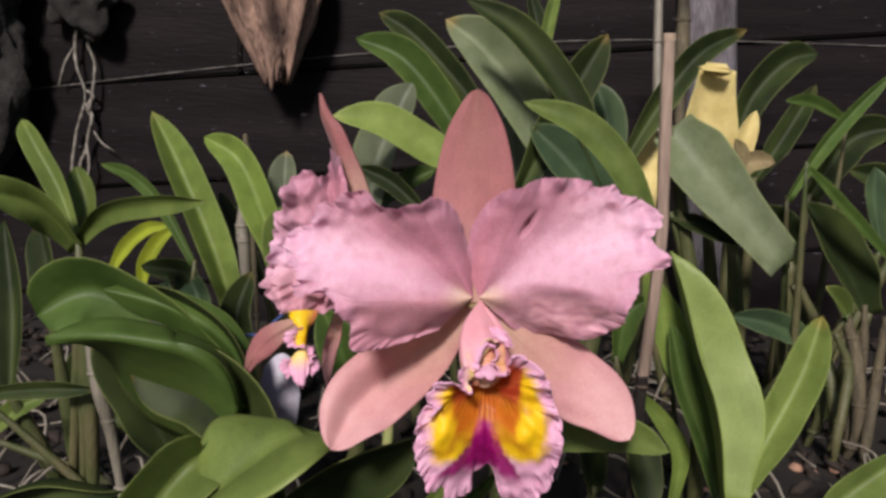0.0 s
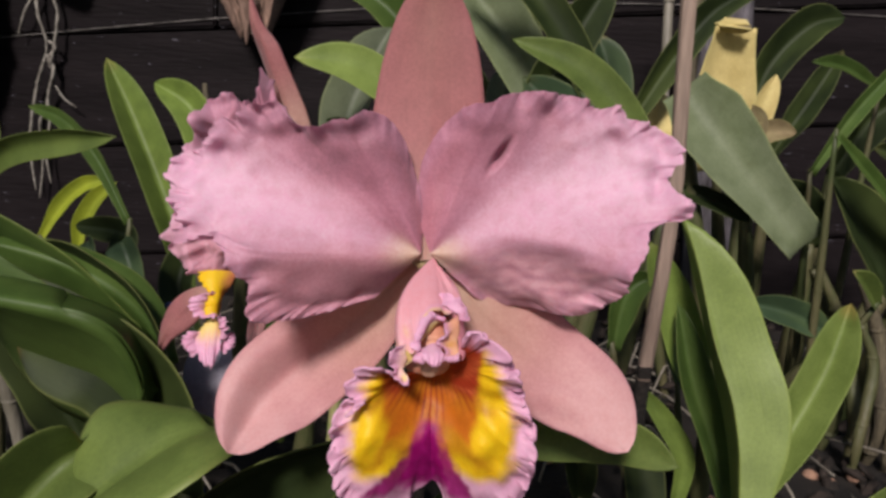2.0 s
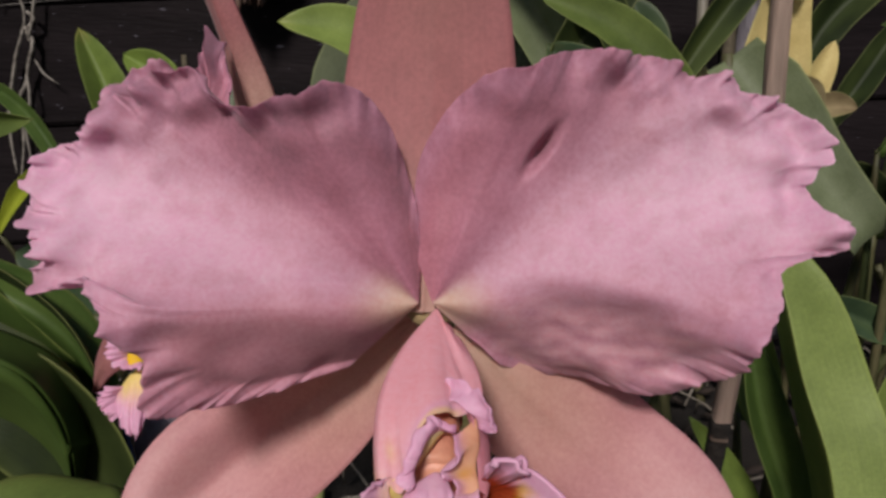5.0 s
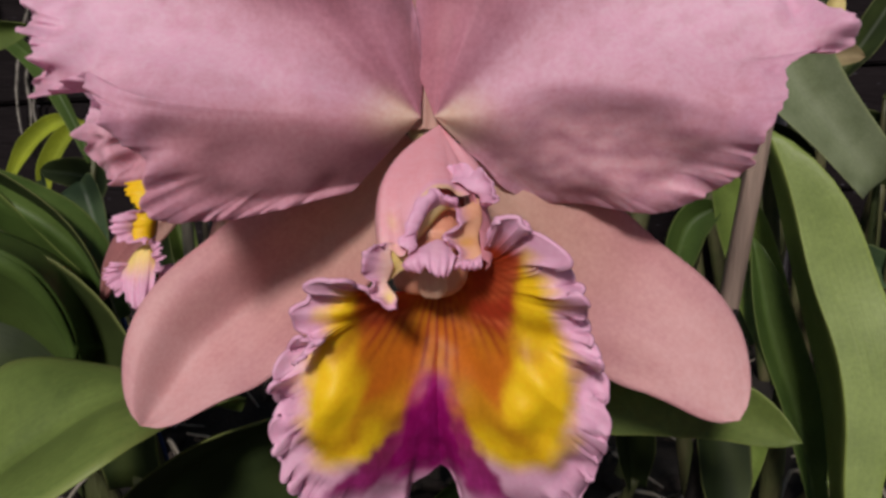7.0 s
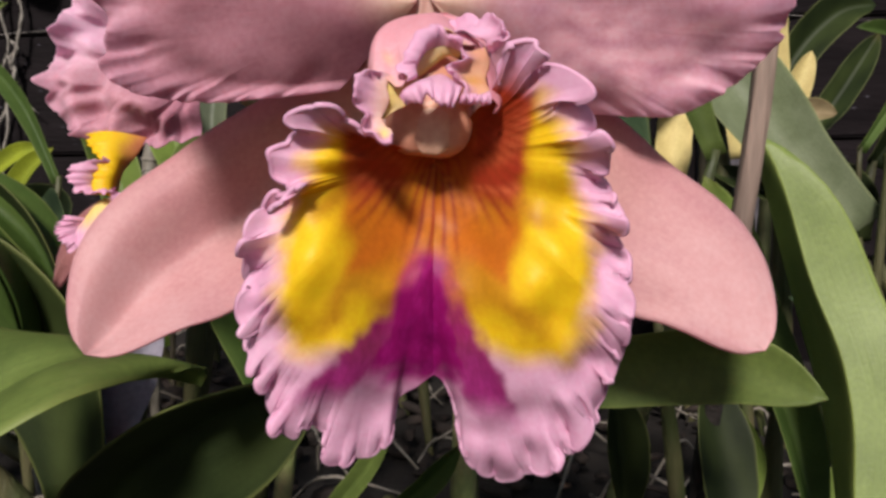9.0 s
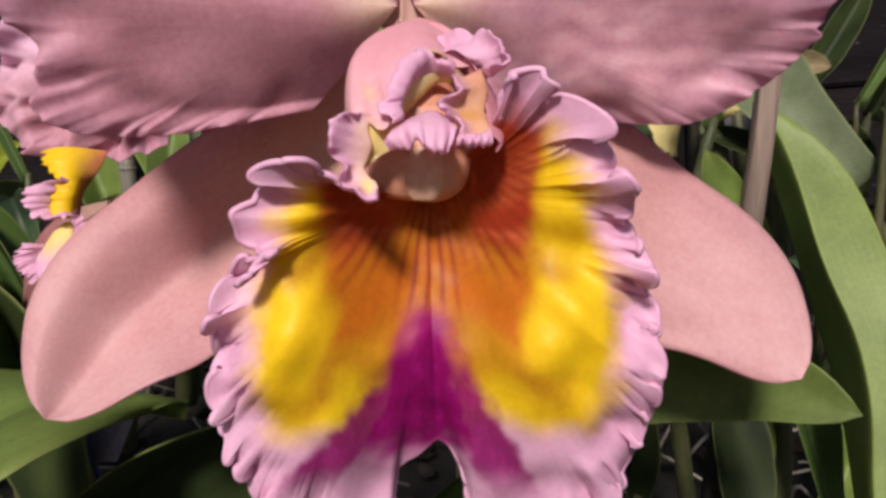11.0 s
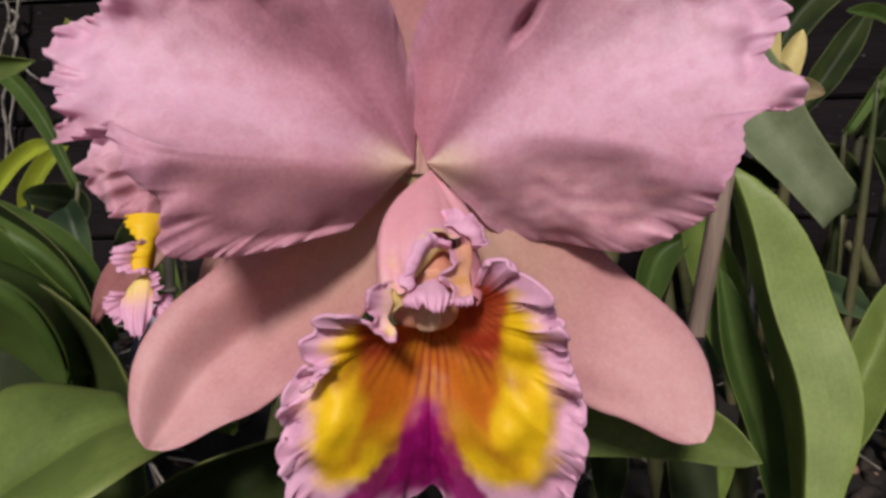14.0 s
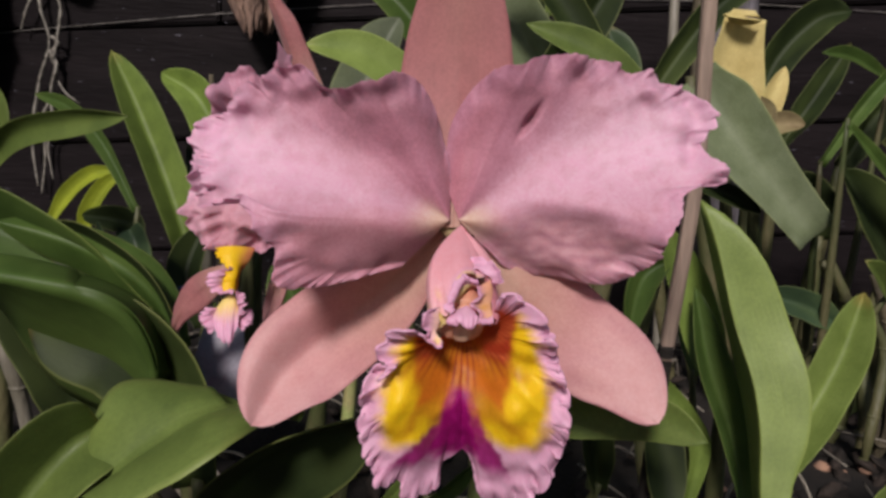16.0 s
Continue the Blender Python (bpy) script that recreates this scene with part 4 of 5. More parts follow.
def petal_pigment(left, mid, spread, top_shade):
    """Pink, palest along the midrib (an angle out from the claw), cream at the claw. Shade is put into the colour of
    the upper margin and inner rim, light into the midrib and lower lobe.
    """

    def pigment(q, s, x, z):
        a = math.degrees(math.atan2(z, -x if left else x))
        # pale midrib tissue, spread wider to carry the ridge's highlight as well
        c = blend(PINK, PALE, 0.9 * math.exp(-(((a - mid) / spread) ** 2)) * (0.4 + 0.6 * s))
        # inner rim blended to salmon for the shade where it turns aside
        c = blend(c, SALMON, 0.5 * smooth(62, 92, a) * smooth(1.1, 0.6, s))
        # shade over the upper margin put into the pigment, in uneven patches
        c = blend(c, (0.42, 0.19, 0.245), smooth(0.42, 0.9, s + 0.35 * wobble(x * 0.09, z * 0.09, 12.0)) * smooth(20, 40, a) * smooth(100, 70, a) * top_shade)
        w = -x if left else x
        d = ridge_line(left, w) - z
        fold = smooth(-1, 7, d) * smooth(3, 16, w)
        # lower lobe lightened to lift the shade under the ridge
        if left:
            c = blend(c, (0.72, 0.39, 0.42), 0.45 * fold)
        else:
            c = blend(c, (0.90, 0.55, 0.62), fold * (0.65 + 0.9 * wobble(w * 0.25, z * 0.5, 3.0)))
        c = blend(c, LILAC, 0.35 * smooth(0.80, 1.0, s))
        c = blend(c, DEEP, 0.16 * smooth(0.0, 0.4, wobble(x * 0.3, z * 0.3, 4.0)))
        return blend(c, CREAM, 0.8 * smooth(15, 2, math.hypot(x, 1.6 * z)) * smooth(60, 25, a))

    return pigment


def lobe_relief(left, seed):
    """Swollen midrib, with the lower lobe folded back under it and shallow dents over the upper one."""

    def relief(q, s, ang, x, z):
        a = 180 - ang if left else ang
        a = (a + 180) % 360 - 180
        r = math.hypot(x, z)
        x = -x if left else x
        bow = math.sin(math.pi * min(1, s))
        # the ridge of the midrib, and the depth below it, in millimetres
        ridge = ridge_line(left, x)
        d = ridge - z
        near = smooth(4, 22, x)
        arch = (0.0066 if left else 0.0034) * near * bow**0.5 * math.exp(-(((d + 2.5) / (9 if d < 0 else 12 if left else 8)) ** 2))
        if left:
            under = -0.0022 * near * smooth(-2, 14, d) * smooth(1.0, 0.85, s)
        else:
            under = -0.0036 * near * smooth(-2.5, 6, d) * (1 - 0.8 * smooth(7, 18, d)) * smooth(1.0, 0.88, s)
        upper = 0.0010 * bow * math.exp(-(((a - 66) / 17) ** 2)) - 0.0010 * near * bow * math.exp(-(((a - 38) / 15) ** 2))
        trough = -0.0010 * bow * math.exp(-(((a - 84) / 9) ** 2))
        dents = 0.0022 * wobble(x * 0.06, z * 0.06, seed) * min(1, r / 15) + 0.0008 * smooth(0.35, 1, s) * wobble(x * 0.15, z * 0.15, seed + 4)
        if not left:
            dents -= 0.0046 * math.exp(-(((x - 18.0 - 0.6 * (z - 28.5)) / 1.3) ** 2) - ((z - 28.5) / 3.4) ** 2)
        return arch + upper + under + trough + dents

    return relief


fan("petal", bloom, (0.0334, 0.3080, 0.3043),
    [(113, 9.6, -2.5), (105, 16.7, -3.5), (99, 25.0, -4.0), (91, 32.2, -1.0), (84, 38.1, 2.0), (77, 42.6, 5.0), (71, 44.6, 4.0), (68, 48.0, 1.0), (61, 52.8, -2.0), (54, 56.9, -4.0), (49, 60.3, -6.0), (44, 61.3, -7.0), (41, 66.2, -6.0), (37, 67.0, -5.0), (34, 70.5, -4.0), (30, 73.5, -3.0), (25, 75.1, -1.5), (22, 70.7, -0.0), (19, 69.0, 2.0), (14, 72.9, 3.0), (11, 70.4, 4.0), (12, 65.1, 6.0), (10, 60.0, 9.0), (5, 57.7, 12.0), (-1, 53.3, 15.0), (-7, 53.5, 9.0), (-13, 51.1, 2.0), (-21, 45.1, -3.0), (-29, 32.4, -9.0), (-38, 25.9, -12.0), (-44, 18.9, -7.0), (-43, 12.8, -4.0), (-45, 9.0, -3.0)],
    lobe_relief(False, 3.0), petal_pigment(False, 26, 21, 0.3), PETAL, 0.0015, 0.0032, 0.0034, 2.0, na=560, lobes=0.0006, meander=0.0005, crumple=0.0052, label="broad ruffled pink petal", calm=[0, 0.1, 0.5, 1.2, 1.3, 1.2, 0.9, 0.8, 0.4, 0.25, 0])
fan("petal", bloom, (0.0309, 0.3080, 0.3041),
    [(91, 9.1, -2.5), (94, 16.5, -3.0), (98, 22.7, -3.0), (101, 31.5, 1.0), (106, 38.3, 6.0), (113, 41.6, 10.0), (119, 41.1, 10.0), (123, 42.7, 8.0), (131, 44.6, 6.0), (137, 50.4, 2.0), (136, 54.7, -0.0), (137, 58.7, -1.0), (140, 60.8, -2.0), (143, 63.9, -3.0), (147, 63.5, -3.0), (149, 67.4, -4.0), (151, 69.3, -4.0), (157, 68.2, -4.0), (160, 72.6, -3.0), (163, 74.9, -1.0), (167, 74.0, 2.0), (171, 67.7, 8.0), (174, 65.0, 9.0), (177, 68.3, 9.0), (179, 64.0, 11.0), (174, 53.4, 16.0), (177, 53.4, 17.0), (180, 50.2, 18.0), (187, 47.8, 18.0), (191, 45.4, 17.0), (202, 47.3, 15.0), (210, 38.7, 6.0), (228, 19.7, -5.0)],
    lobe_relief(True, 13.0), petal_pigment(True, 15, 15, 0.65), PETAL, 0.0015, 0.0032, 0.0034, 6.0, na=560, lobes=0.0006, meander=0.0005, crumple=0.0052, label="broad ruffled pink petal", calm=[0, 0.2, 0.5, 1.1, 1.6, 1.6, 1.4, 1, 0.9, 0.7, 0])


def sepal_pigment(u, v):
    c = blend((0.57, 0.255, 0.255), (0.72, 0.425, 0.43), smooth(0.25, 0.85, u))
    c = blend(c, DEEP, 0.25 * smooth(-0.05, 0.5, wobble(u * 5, v * 2.2, 8)) + 0.25 * smooth(0.85, 1.0, abs(v)))
    return blend(c, (0.74, 0.54, 0.40), 0.75 * smooth(0.62, 0.05, u) * (1 - 0.8 * v * v))


def dorsal_pigment(u, v):
    c = blend((0.46, 0.185, 0.19), (0.44, 0.20, 0.18), smooth(0.3, 0.9, u) * (1 - abs(v)))
    return blend(c, CREAM, 0.4 * smooth(0.45, 0.05, u))


strip("dorsal_sepal", bloom, [(0.0314, 0.3100, 0.3020), (0.0309, 0.3140, 0.3223), (0.0307, 0.3160, 0.3440), (0.0308, 0.3150, 0.3656), (0.0309, 0.3120, 0.3827)], [4.3, 9.8, 13.9, 16.3, 16.1, 14.3, 11.7, 8.3, 0.0], (0, -1, 0.1), 0.16, dorsal_pigment, SEPAL, 1.0, label="upright salmon-pink sepal")
strip("lateral_sepal", bloom, [(0.0293, 0.3170, 0.2984), (0.0133, 0.3230, 0.2818), (-0.0042, 0.3220, 0.2659), (-0.0160, 0.3160, 0.2550), (-0.0232, 0.3090, 0.2415)], [3.3, 8.5, 12.8, 15.0, 15.7, 15.3, 13.6, 10.5, 0.0], (-0.02, -1, 0.2), -0.50, sepal_pigment, SEPAL, 2.0, label="salmon-pink sepal pointing down")
strip("lateral_sepal", bloom, [(0.0381, 0.3150, 0.2987), (0.0518, 0.3180, 0.2853), (0.0687, 0.3180, 0.2711), (0.0836, 0.3140, 0.2619), (0.0934, 0.3090, 0.2493)], [3.3, 8.2, 12.4, 14.6, 14.9, 14.1, 12.3, 9.6, 0.0], (0.1, -1, 0.2), 0.14, sepal_pigment, SEPAL, 3.0, label="salmon-pink sepal pointing down")


def lip_pigment(q, s, x, z):
    """Lilac frill, yellow cheeks, striped orange throat and a magenta forked centre; millimetres from the throat."""
    n1, n2, n3 = wobble(x * 0.16, z * 0.16, 4), wobble(x * 0.5, z * 0.5, 6), wobble(x * 1.6, z * 1.6, 2)
    x -= 0.5
    half = 12.0 + 0.05 * z
    c = blend(YELLOW, ORANGE, smooth(half + 1.0, half - 1.2, abs(x) + 1.6 * n1) * smooth(-21, -14, z + 2 * n1))
    # ochre bands run out over the cheeks, painted for the shade in their folds
    band = 0.5 + 0.5 * math.sin(0.42 * (z + 0.45 * abs(x)) + 1.9 + 2.2 * n1)
    c = blend(c, (0.50, 0.215, 0.008), 0.85 * band**2 * smooth(19, 13, abs(x)) * smooth(-27, -22, z + 2 * n2) * smooth(2, -5, z))
    # dark red flanks beside the column, with pale veins through them
    side = smooth(3.0, 6.0, abs(x)) * smooth(half + 0.5, half - 2.0, abs(x) + n2) * smooth(-6.0, -1.0, z + 0.25 * abs(x))
    c = blend(c, (0.42, 0.035, 0.020), 0.95 * side)
    ray = 0.5 + 0.5 * math.cos(9.0 * math.atan2(z + 3.5 + 0.3 * n2, abs(x) - 2.0) + 2.0 * n1)
    c = blend(c, (0.74, 0.20, 0.07), 0.6 * side * ray**3)
    a = math.degrees(math.atan2(z - 7, x))
    line = 0.5 + 0.5 * math.cos(a * 1.1 + 1.6 * n1)
    c = blend(c, (0.30, 0.035, 0.012), line**2 * (0.85 * smooth(5.0, 2.2, abs(x)) * smooth(-16.5, -11, z) + 0.8 * smooth(3.5, 6.0, abs(x)) * smooth(-9, -3, z + 0.3 * abs(x)) * smooth(half, half - 2, abs(x))))
    # upper throat darkened for the shade under the hood
    c = blend(c, (0.40, 0.05, 0.012), 0.55 * smooth(-7, 0, z) * smooth(half, half - 3, abs(x)))
    wide = 0.83 + 0.03 * smooth(-18, -6, z) + 0.05 * n1 + 0.03 * n2
    low = smooth(-24.5, -29, z + 2.5 * n1)
    c = blend(c, LILAC, max(smooth(wide - 0.10, wide + 0.07, s), low))
    # magenta heart, with a prong on either side of the fork
    wing = 1.5 - (0.46 if x < 0 else 0.36) * (z + 14.3)
    heart = smooth(-12.0, -14.5, z) * smooth(wing + 2.2, wing - 1.4, abs(x + 0.3) + 1.4 * n2) * smooth(-37, -30, z - 0.25 * abs(x) + 2 * n2)
    left = smooth(4.4, 2.2, abs(x + 6.0 - 0.95 * (z + 25)) + 1.2 * n2) * smooth(-20, -23, z) * smooth(-37, -31, z)
    right = smooth(4.6, 2.2, abs(x - 5.0 + 0.55 * (z + 26)) + 1.2 * n2) * smooth(-20, -23, z) * smooth(-40, -32, z)
    glow = smooth(-11.5, -14, z) * smooth(wing + 3.5, wing - 0.5, abs(x + 0.3) + 1.4 * n2) * smooth(-26, -22, z)
    c = blend(c, (0.50, 0.06, 0.05), 0.75 * glow)
    deep = blend(MAGENTA, (0.40, 0.012, 0.21), 0.5 * smooth(-0.1, 0.5, n3 + n2) + 0.5 * smooth(-26, -34, z))
    return blend(c, deep, max(heart, 0.95 * left, 0.95 * right))


def lip_relief(right):
    """The blade swells forward out of the throat, with long soft folds running out to the frill."""
    crests = (-6, -34, -60) if right else (187, 222, 250)

    def relief(q, s, ang, x, z):
        bow = math.sin(math.pi * min(1, s))
        hold = bow + (1 - bow) * 0.62 * smooth(0.5, 0.6, s) * math.exp(-((x / 8) ** 2))
        swell = (0.0006 + 0.0070 * smooth(-3, -19, z)) * hold
        cheek = 0.0028 * math.exp(-(((abs(x) - 13) / 5) ** 2) - ((z + 12) / 10) ** 2)
        keel = 0.0007 * math.exp(-((x / 1.8) ** 2)) * smooth(-4, -12, z) * smooth(1, 0.6, s)
        at = (ang - crests[1] + 180) % 360 - 180 + crests[1]
        folds = sum(0.0016 * math.exp(-(((at - k) / 8.0) ** 2)) for k in crests) * smooth(0.30, 0.75, s)
        return swell + cheek + keel + folds + 0.0006 * wobble(x * 0.25, z * 0.25, 3)

    return relief


lip = part("lip", lump((0.0349, 0.3005, 0.2790), (0.004, 0.003, 0.004), 3.0, 8, 10, 0.05), LIP, bloom, "frilled lip, yellow with a magenta centre and lilac rim")
finish(lip.data, [(0, 0)] * len(lip.data.vertices), [RUST] * len(lip.data.vertices))
fan("lip_lobe", lip, (0.0359, 0.2890, 0.2771),
    [(50, 12.3, 12.0), (58, 15.7, 14.5), (48, 17.4, 14.5), (34, 18.4, 14.0), (21, 18.8, 13.0), (9, 20.9, 12.5), (-2, 21.5, 12.0), (-11, 23.9, 11.0), (-20, 26.5, 10.0), (-29, 30.4, 8.0), (-36, 33.1, 6.0), (-43, 36.2, 5.0), (-50, 40.3, 3.0), (-57, 43.7, 1.0), (-63, 45.9, -0.0), (-68, 47.1, -1.0), (-74, 48.8, -3.0), (-78, 47.4, -4.0), (-81, 43.3, -5.0), (-82, 36.2, -5.5), (-84, 32.6, -6.0), (-87, 31.2, -6.5)],
    lip_relief(True), lip_pigment, LIP, 0.0020, 0.0050, 0.0042, 4.0, na=560, ns=54, jag=0.0006, thick=0.0008, meander=0.0013, lobes=0.0024, scallop=0.0052, crumple=0.0030, bead=0.0004, calm=[1, 1, 1, 1, 1, 1, 1, 0.7, 0.3, 0.0])
fan("lip_lobe", lip, (0.0359, 0.2890, 0.2771),
    [(-87, 31.2, -6.5), (-91, 32.8, -6.0), (-96, 35.5, -5.0), (-96, 41.4, -4.5), (-101, 45.0, -3.0), (-106, 45.7, -1.0), (-110, 40.8, 1.0), (-113, 42.5, 3.0), (-118, 42.1, 5.0), (-123, 38.8, 6.0), (-128, 37.0, 7.0), (-136, 32.0, 9.0), (-145, 28.5, 10.0), (-154, 25.1, 11.0), (-161, 21.7, 12.0), (-158, 19.0, 12.0), (-161, 17.1, 12.5), (-168, 18.5, 13.5), (-176, 19.1, 14.5), (175, 16.9, 15.0), (165, 14.9, 15.5), (163, 11.7, 15.5), (168, 8.3, 15.0)],
    lip_relief(False), lip_pigment, LIP, 0.0020, 0.0050, 0.0042, 8.0, na=560, ns=54, jag=0.0006, thick=0.0008, meander=0.0013, lobes=0.0024, scallop=0.0052, crumple=0.0030, bead=0.0004, calm=[0.0, 0.25, 0.45, 0.8, 1, 1, 1, 1, 1, 1])

APEX, CAP = Vector((0.0342, 0.31, 0.3029)), Vector((0.0348, 0.2835, 0.2801))


def hood_pigment(q, s, x, z):
    """Smooth pink outside, paler along the side, yellow where the margin turns in; millimetres from the apex."""
    c = blend((0.84, 0.44, 0.50), (0.90, 0.55, 0.58), smooth(-2.5, -7, x) + 0.3 * wobble(x * 0.3, z * 0.3, 5))
    c = blend(c, LILAC, 0.8 * smooth(0.80, 0.95, s) * smooth(0.2, 0.48, q) * smooth(0.75, 0.65, q))
    glow = 0.5 * math.exp(-(((x + 3.0) / 0.8) ** 2) - ((z + 14.6) / 1.0) ** 2) + math.exp(-(((x + 5.0) / 1.8) ** 2) - ((z + 18.2) / 1.2) ** 2) + 0.8 * smooth(0.90, 0.97, s) * smooth(0.40, 0.45, q) * smooth(0.64, 0.58, q)
    return blend(c, (0.84, 0.66, 0.24), 0.8 * glow)


fan("lip_hood", lip, tuple(APEX),
    [(-105, 24.3, 24.0), (-109, 21.0, 30.5), (-110, 18.1, 34.5), (-106, 17.4, 35.5), (-100, 18.3, 36.2), (-97, 17.7, 36.5), (-98, 15.8, 35.5), (-96, 13.3, 33.5), (-93, 10.8, 31.5), (-83, 9.1, 29.0), (-70, 9.7, 27.0), (-65, 11.3, 26.0), (-53, 12.5, 24.0), (-52, 14.2, 22.5), (-45, 12.2, 18.0), (-39, 9.2, 13.0), (-38, 5.8, 7.0)],
    lambda q, s, a, x, z: 0.0036 * math.sin(math.pi * min(1, s**1.1)) + 0.0003 * wobble(x * 0.3, z * 0.3, 2), hood_pigment, LIP, 0.0002, 0.005, 0.002, 5.0, na=260, ns=44, jag=0.0001, thick=0.0009, cut=3, label="smooth pink hood over the column",
    sway=lambda q, s: Vector((-0.0042, 0, 0.0016)) * math.sin(math.pi * min(1, s)) * smooth(0.60, 0.15, q))
BUTTER, AMBER, MAUVE = (0.88, 0.72, 0.26), (0.70, 0.36, 0.10), (0.76, 0.44, 0.60)


def rim_tint(root, tip=LILAC, turn=0.55, mark=None, at=0.5):
    """From the root's colour to the rim's; mark: a yellow fleck part of the way along."""

    def pigment(u, v):
        c = blend(root, tip, smooth(turn - 0.35, turn + 0.25, v + 0.12 * wobble(u * 6, v * 3, 4.0)))
        return blend(c, mark, 0.9 * math.exp(-(((u - at) / 0.09) ** 2) - ((v - 0.38) / 0.3) ** 2)) if mark else c

    return pigment


# the frilled margins of the two side lobes, which meet over the column
ribbon("hood_frill", lip, CAP, [(-4.5, -8.0, 6.3), (-4.9, -9.0, 4.8), (-4.5, -9.0, 3.2), (-4.9, -9.0, 1.8), (-5.3, -9.3, 0.8), (-4.6, -9.7, -0.2), (-4.0, -10.5, -0.5)],
    [(-5.9, -10.5, 6.3), (-7.3, -11.3, 6.4), (-8.4, -12.0, 5.4), (-8.7, -12.3, 3.0), (-7.6, -11.3, 1.4), (-7.5, -11.5, -0.6), (-5.2, -12.3, -2.1), (-3.7, -12.3, -1.2)],
    rim_tint((0.84, 0.58, 0.50), LILAC, 0.45, BUTTER, 0.86), LIP, -0.0006, 3.0, 0.0010, "curled lilac frill of the hood", 0.0016)
ribbon("hood_lining", lip, CAP, [(-4.8, -8.5, 6.1), (-5.2, -8.7, 4.7), (-5.3, -8.7, 2.9), (-5.7, -8.7, 1.3), (-5.4, -8.7, 0.7)], [(-1.3, -7.5, 6.4), (-1.4, -7.5, 4.4), (-2.2, -7.3, 3.0), (-3.8, -7.5, 2.2), (-5.1, -8.3, 0.9)],
    rim_tint(BUTTER, (0.88, 0.70, 0.34), 0.5), LIP, -0.0003, 4.0, 0.0008, "butter-yellow lining of the hood")
ribbon("hood_frill", lip, CAP, [(-3.0, -9.3, 3.9), (-2.1, -9.0, 5.1), (-0.5, -8.0, 6.1), (1.5, -7.0, 7.0), (3.1, -7.0, 6.3), (4.0, -8.0, 4.6)], [(-2.6, -10.0, 2.7), (-1.0, -11.0, 2.9), (0.8, -12.0, 3.2), (2.0, -12.3, 2.6), (3.3, -11.3, 2.6), (4.0, -10.0, 3.8)],
    rim_tint((0.78, 0.46, 0.60), LILAC, 0.4, (0.76, 0.44, 0.56), 0.55), LIP, 0.0009, 6.0, 0.0011, "curled lilac frill of the hood", 0.0010)
ribbon("hood_lining", lip, CAP, [(-2.0, -7.0, 6.7), (-1.3, -6.0, 8.7), (-0.2, -4.5, 10.4), (1.8, -2.5, 11.5), (3.9, -1.5, 11.3)], [(-1.5, -4.5, 7.0), (0.2, -2.5, 8.8), (2.0, -0.5, 10.6), (3.2, 0.5, 11.0), (3.9, 0.5, 11.0)],
    rim_tint((0.88, 0.72, 0.40), BUTTER, 0.5), LIP, 0.0003, 7.0, 0.0009, "butter-yellow lining of the hood")
ribbon("hood_frill", lip, CAP, [(7.2, 1.0, 12.4), (7.8, -2.0, 9.7), (7.4, -4.5, 7.2), (7.9, -6.5, 5.2), (8.0, -7.5, 4.1)], [(3.8, -3.5, 11.2), (4.5, -7.5, 9.2), (2.5, -9.0, 7.9), (2.7, -8.7, 6.9), (4.1, -8.0, 6.4), (4.6, -8.3, 4.8), (4.1, -9.0, 3.4)],
    rim_tint((0.76, 0.42, 0.26), LILAC, 0.72, AMBER, 0.55), LIP, -0.0007, 9.0, 0.0010, "curled lilac frill of the hood", 0.0006)
ribbon("hood_frill", lip, CAP, [(4.5, -8.7, 4.6), (5.7, -8.0, 4.4), (6.9, -8.0, 4.6), (7.9, -7.7, 5.3)], [(4.0, -9.5, 3.3), (5.4, -10.0, 3.5), (6.7, -9.7, 3.3), (8.1, -9.0, 3.6)],
    rim_tint((0.78, 0.48, 0.52), LILAC, 0.4), LIP, 0.0003, 12.0, 0.0012, "curled lilac frill of the hood", 0.0008)
ribbon("hood_frill", lip, CAP, [(2.2, 2.5, 14.1), (3.9, 1.5, 14.6), (5.5, 0.5, 13.6), (7.2, 0.0, 12.7), (7.6, -0.5, 11.2)], [(1.0, 6.5, 16.2), (2.9, 5.5, 17.0), (5.9, 2.5, 17.1), (8.3, -1.0, 16.2), (9.7, -4.5, 13.6), (9.2, -4.5, 12.4), (7.9, -2.5, 11.9)],
    rim_tint(MAUVE, LILAC, 0.6), LIP, -0.0009, 14.0, 0.0009, "curled lilac frill of the hood", 0.0018)
ribbon("hood_frill", lip, CAP, [(-1.7, -7.0, 6.5), (-1.3, -6.0, 8.7), (-0.2, -4.5, 10.4), (1.8, -2.5, 11.4), (4.1, -2.5, 10.8)], [(-2.6, -10.5, 5.2), (-3.4, -10.5, 6.7), (-2.5, -9.0, 9.1), (-1.8, -7.0, 11.9), (0.0, -3.5, 13.9), (1.9, -2.5, 13.2), (4.2, -2.5, 12.5)],
    rim_tint((0.80, 0.50, 0.60), LILAC, 0.3), LIP, 0.0008, 17.0, 0.0010, "curled lilac frill of the hood", 0.0016)
# the right lobe's smooth back, from the ridge down to its frill; its shade is in the deeper pink
ribbon("hood_side", lip, CAP, [(0.4, 24.0, 21.4), (2.4, 12.0, 17.6), (4.6, 4.0, 14.6), (6.4, 0.5, 12.6), (7.4, -3.0, 8.6), (8.0, -7.0, 4.6)], [(2.2, 25.0, 18.6), (6.0, 14.0, 13.0), (8.4, 7.0, 9.0), (9.2, 2.5, 6.0), (9.2, -2.5, 3.6), (8.6, -6.0, 2.6)],
    rim_tint((0.70, 0.30, 0.36), (0.70, 0.30, 0.36)), LIP, 0.0008, 19.0, 0.0010, "smooth pink side of the hood, darkened as if shaded")
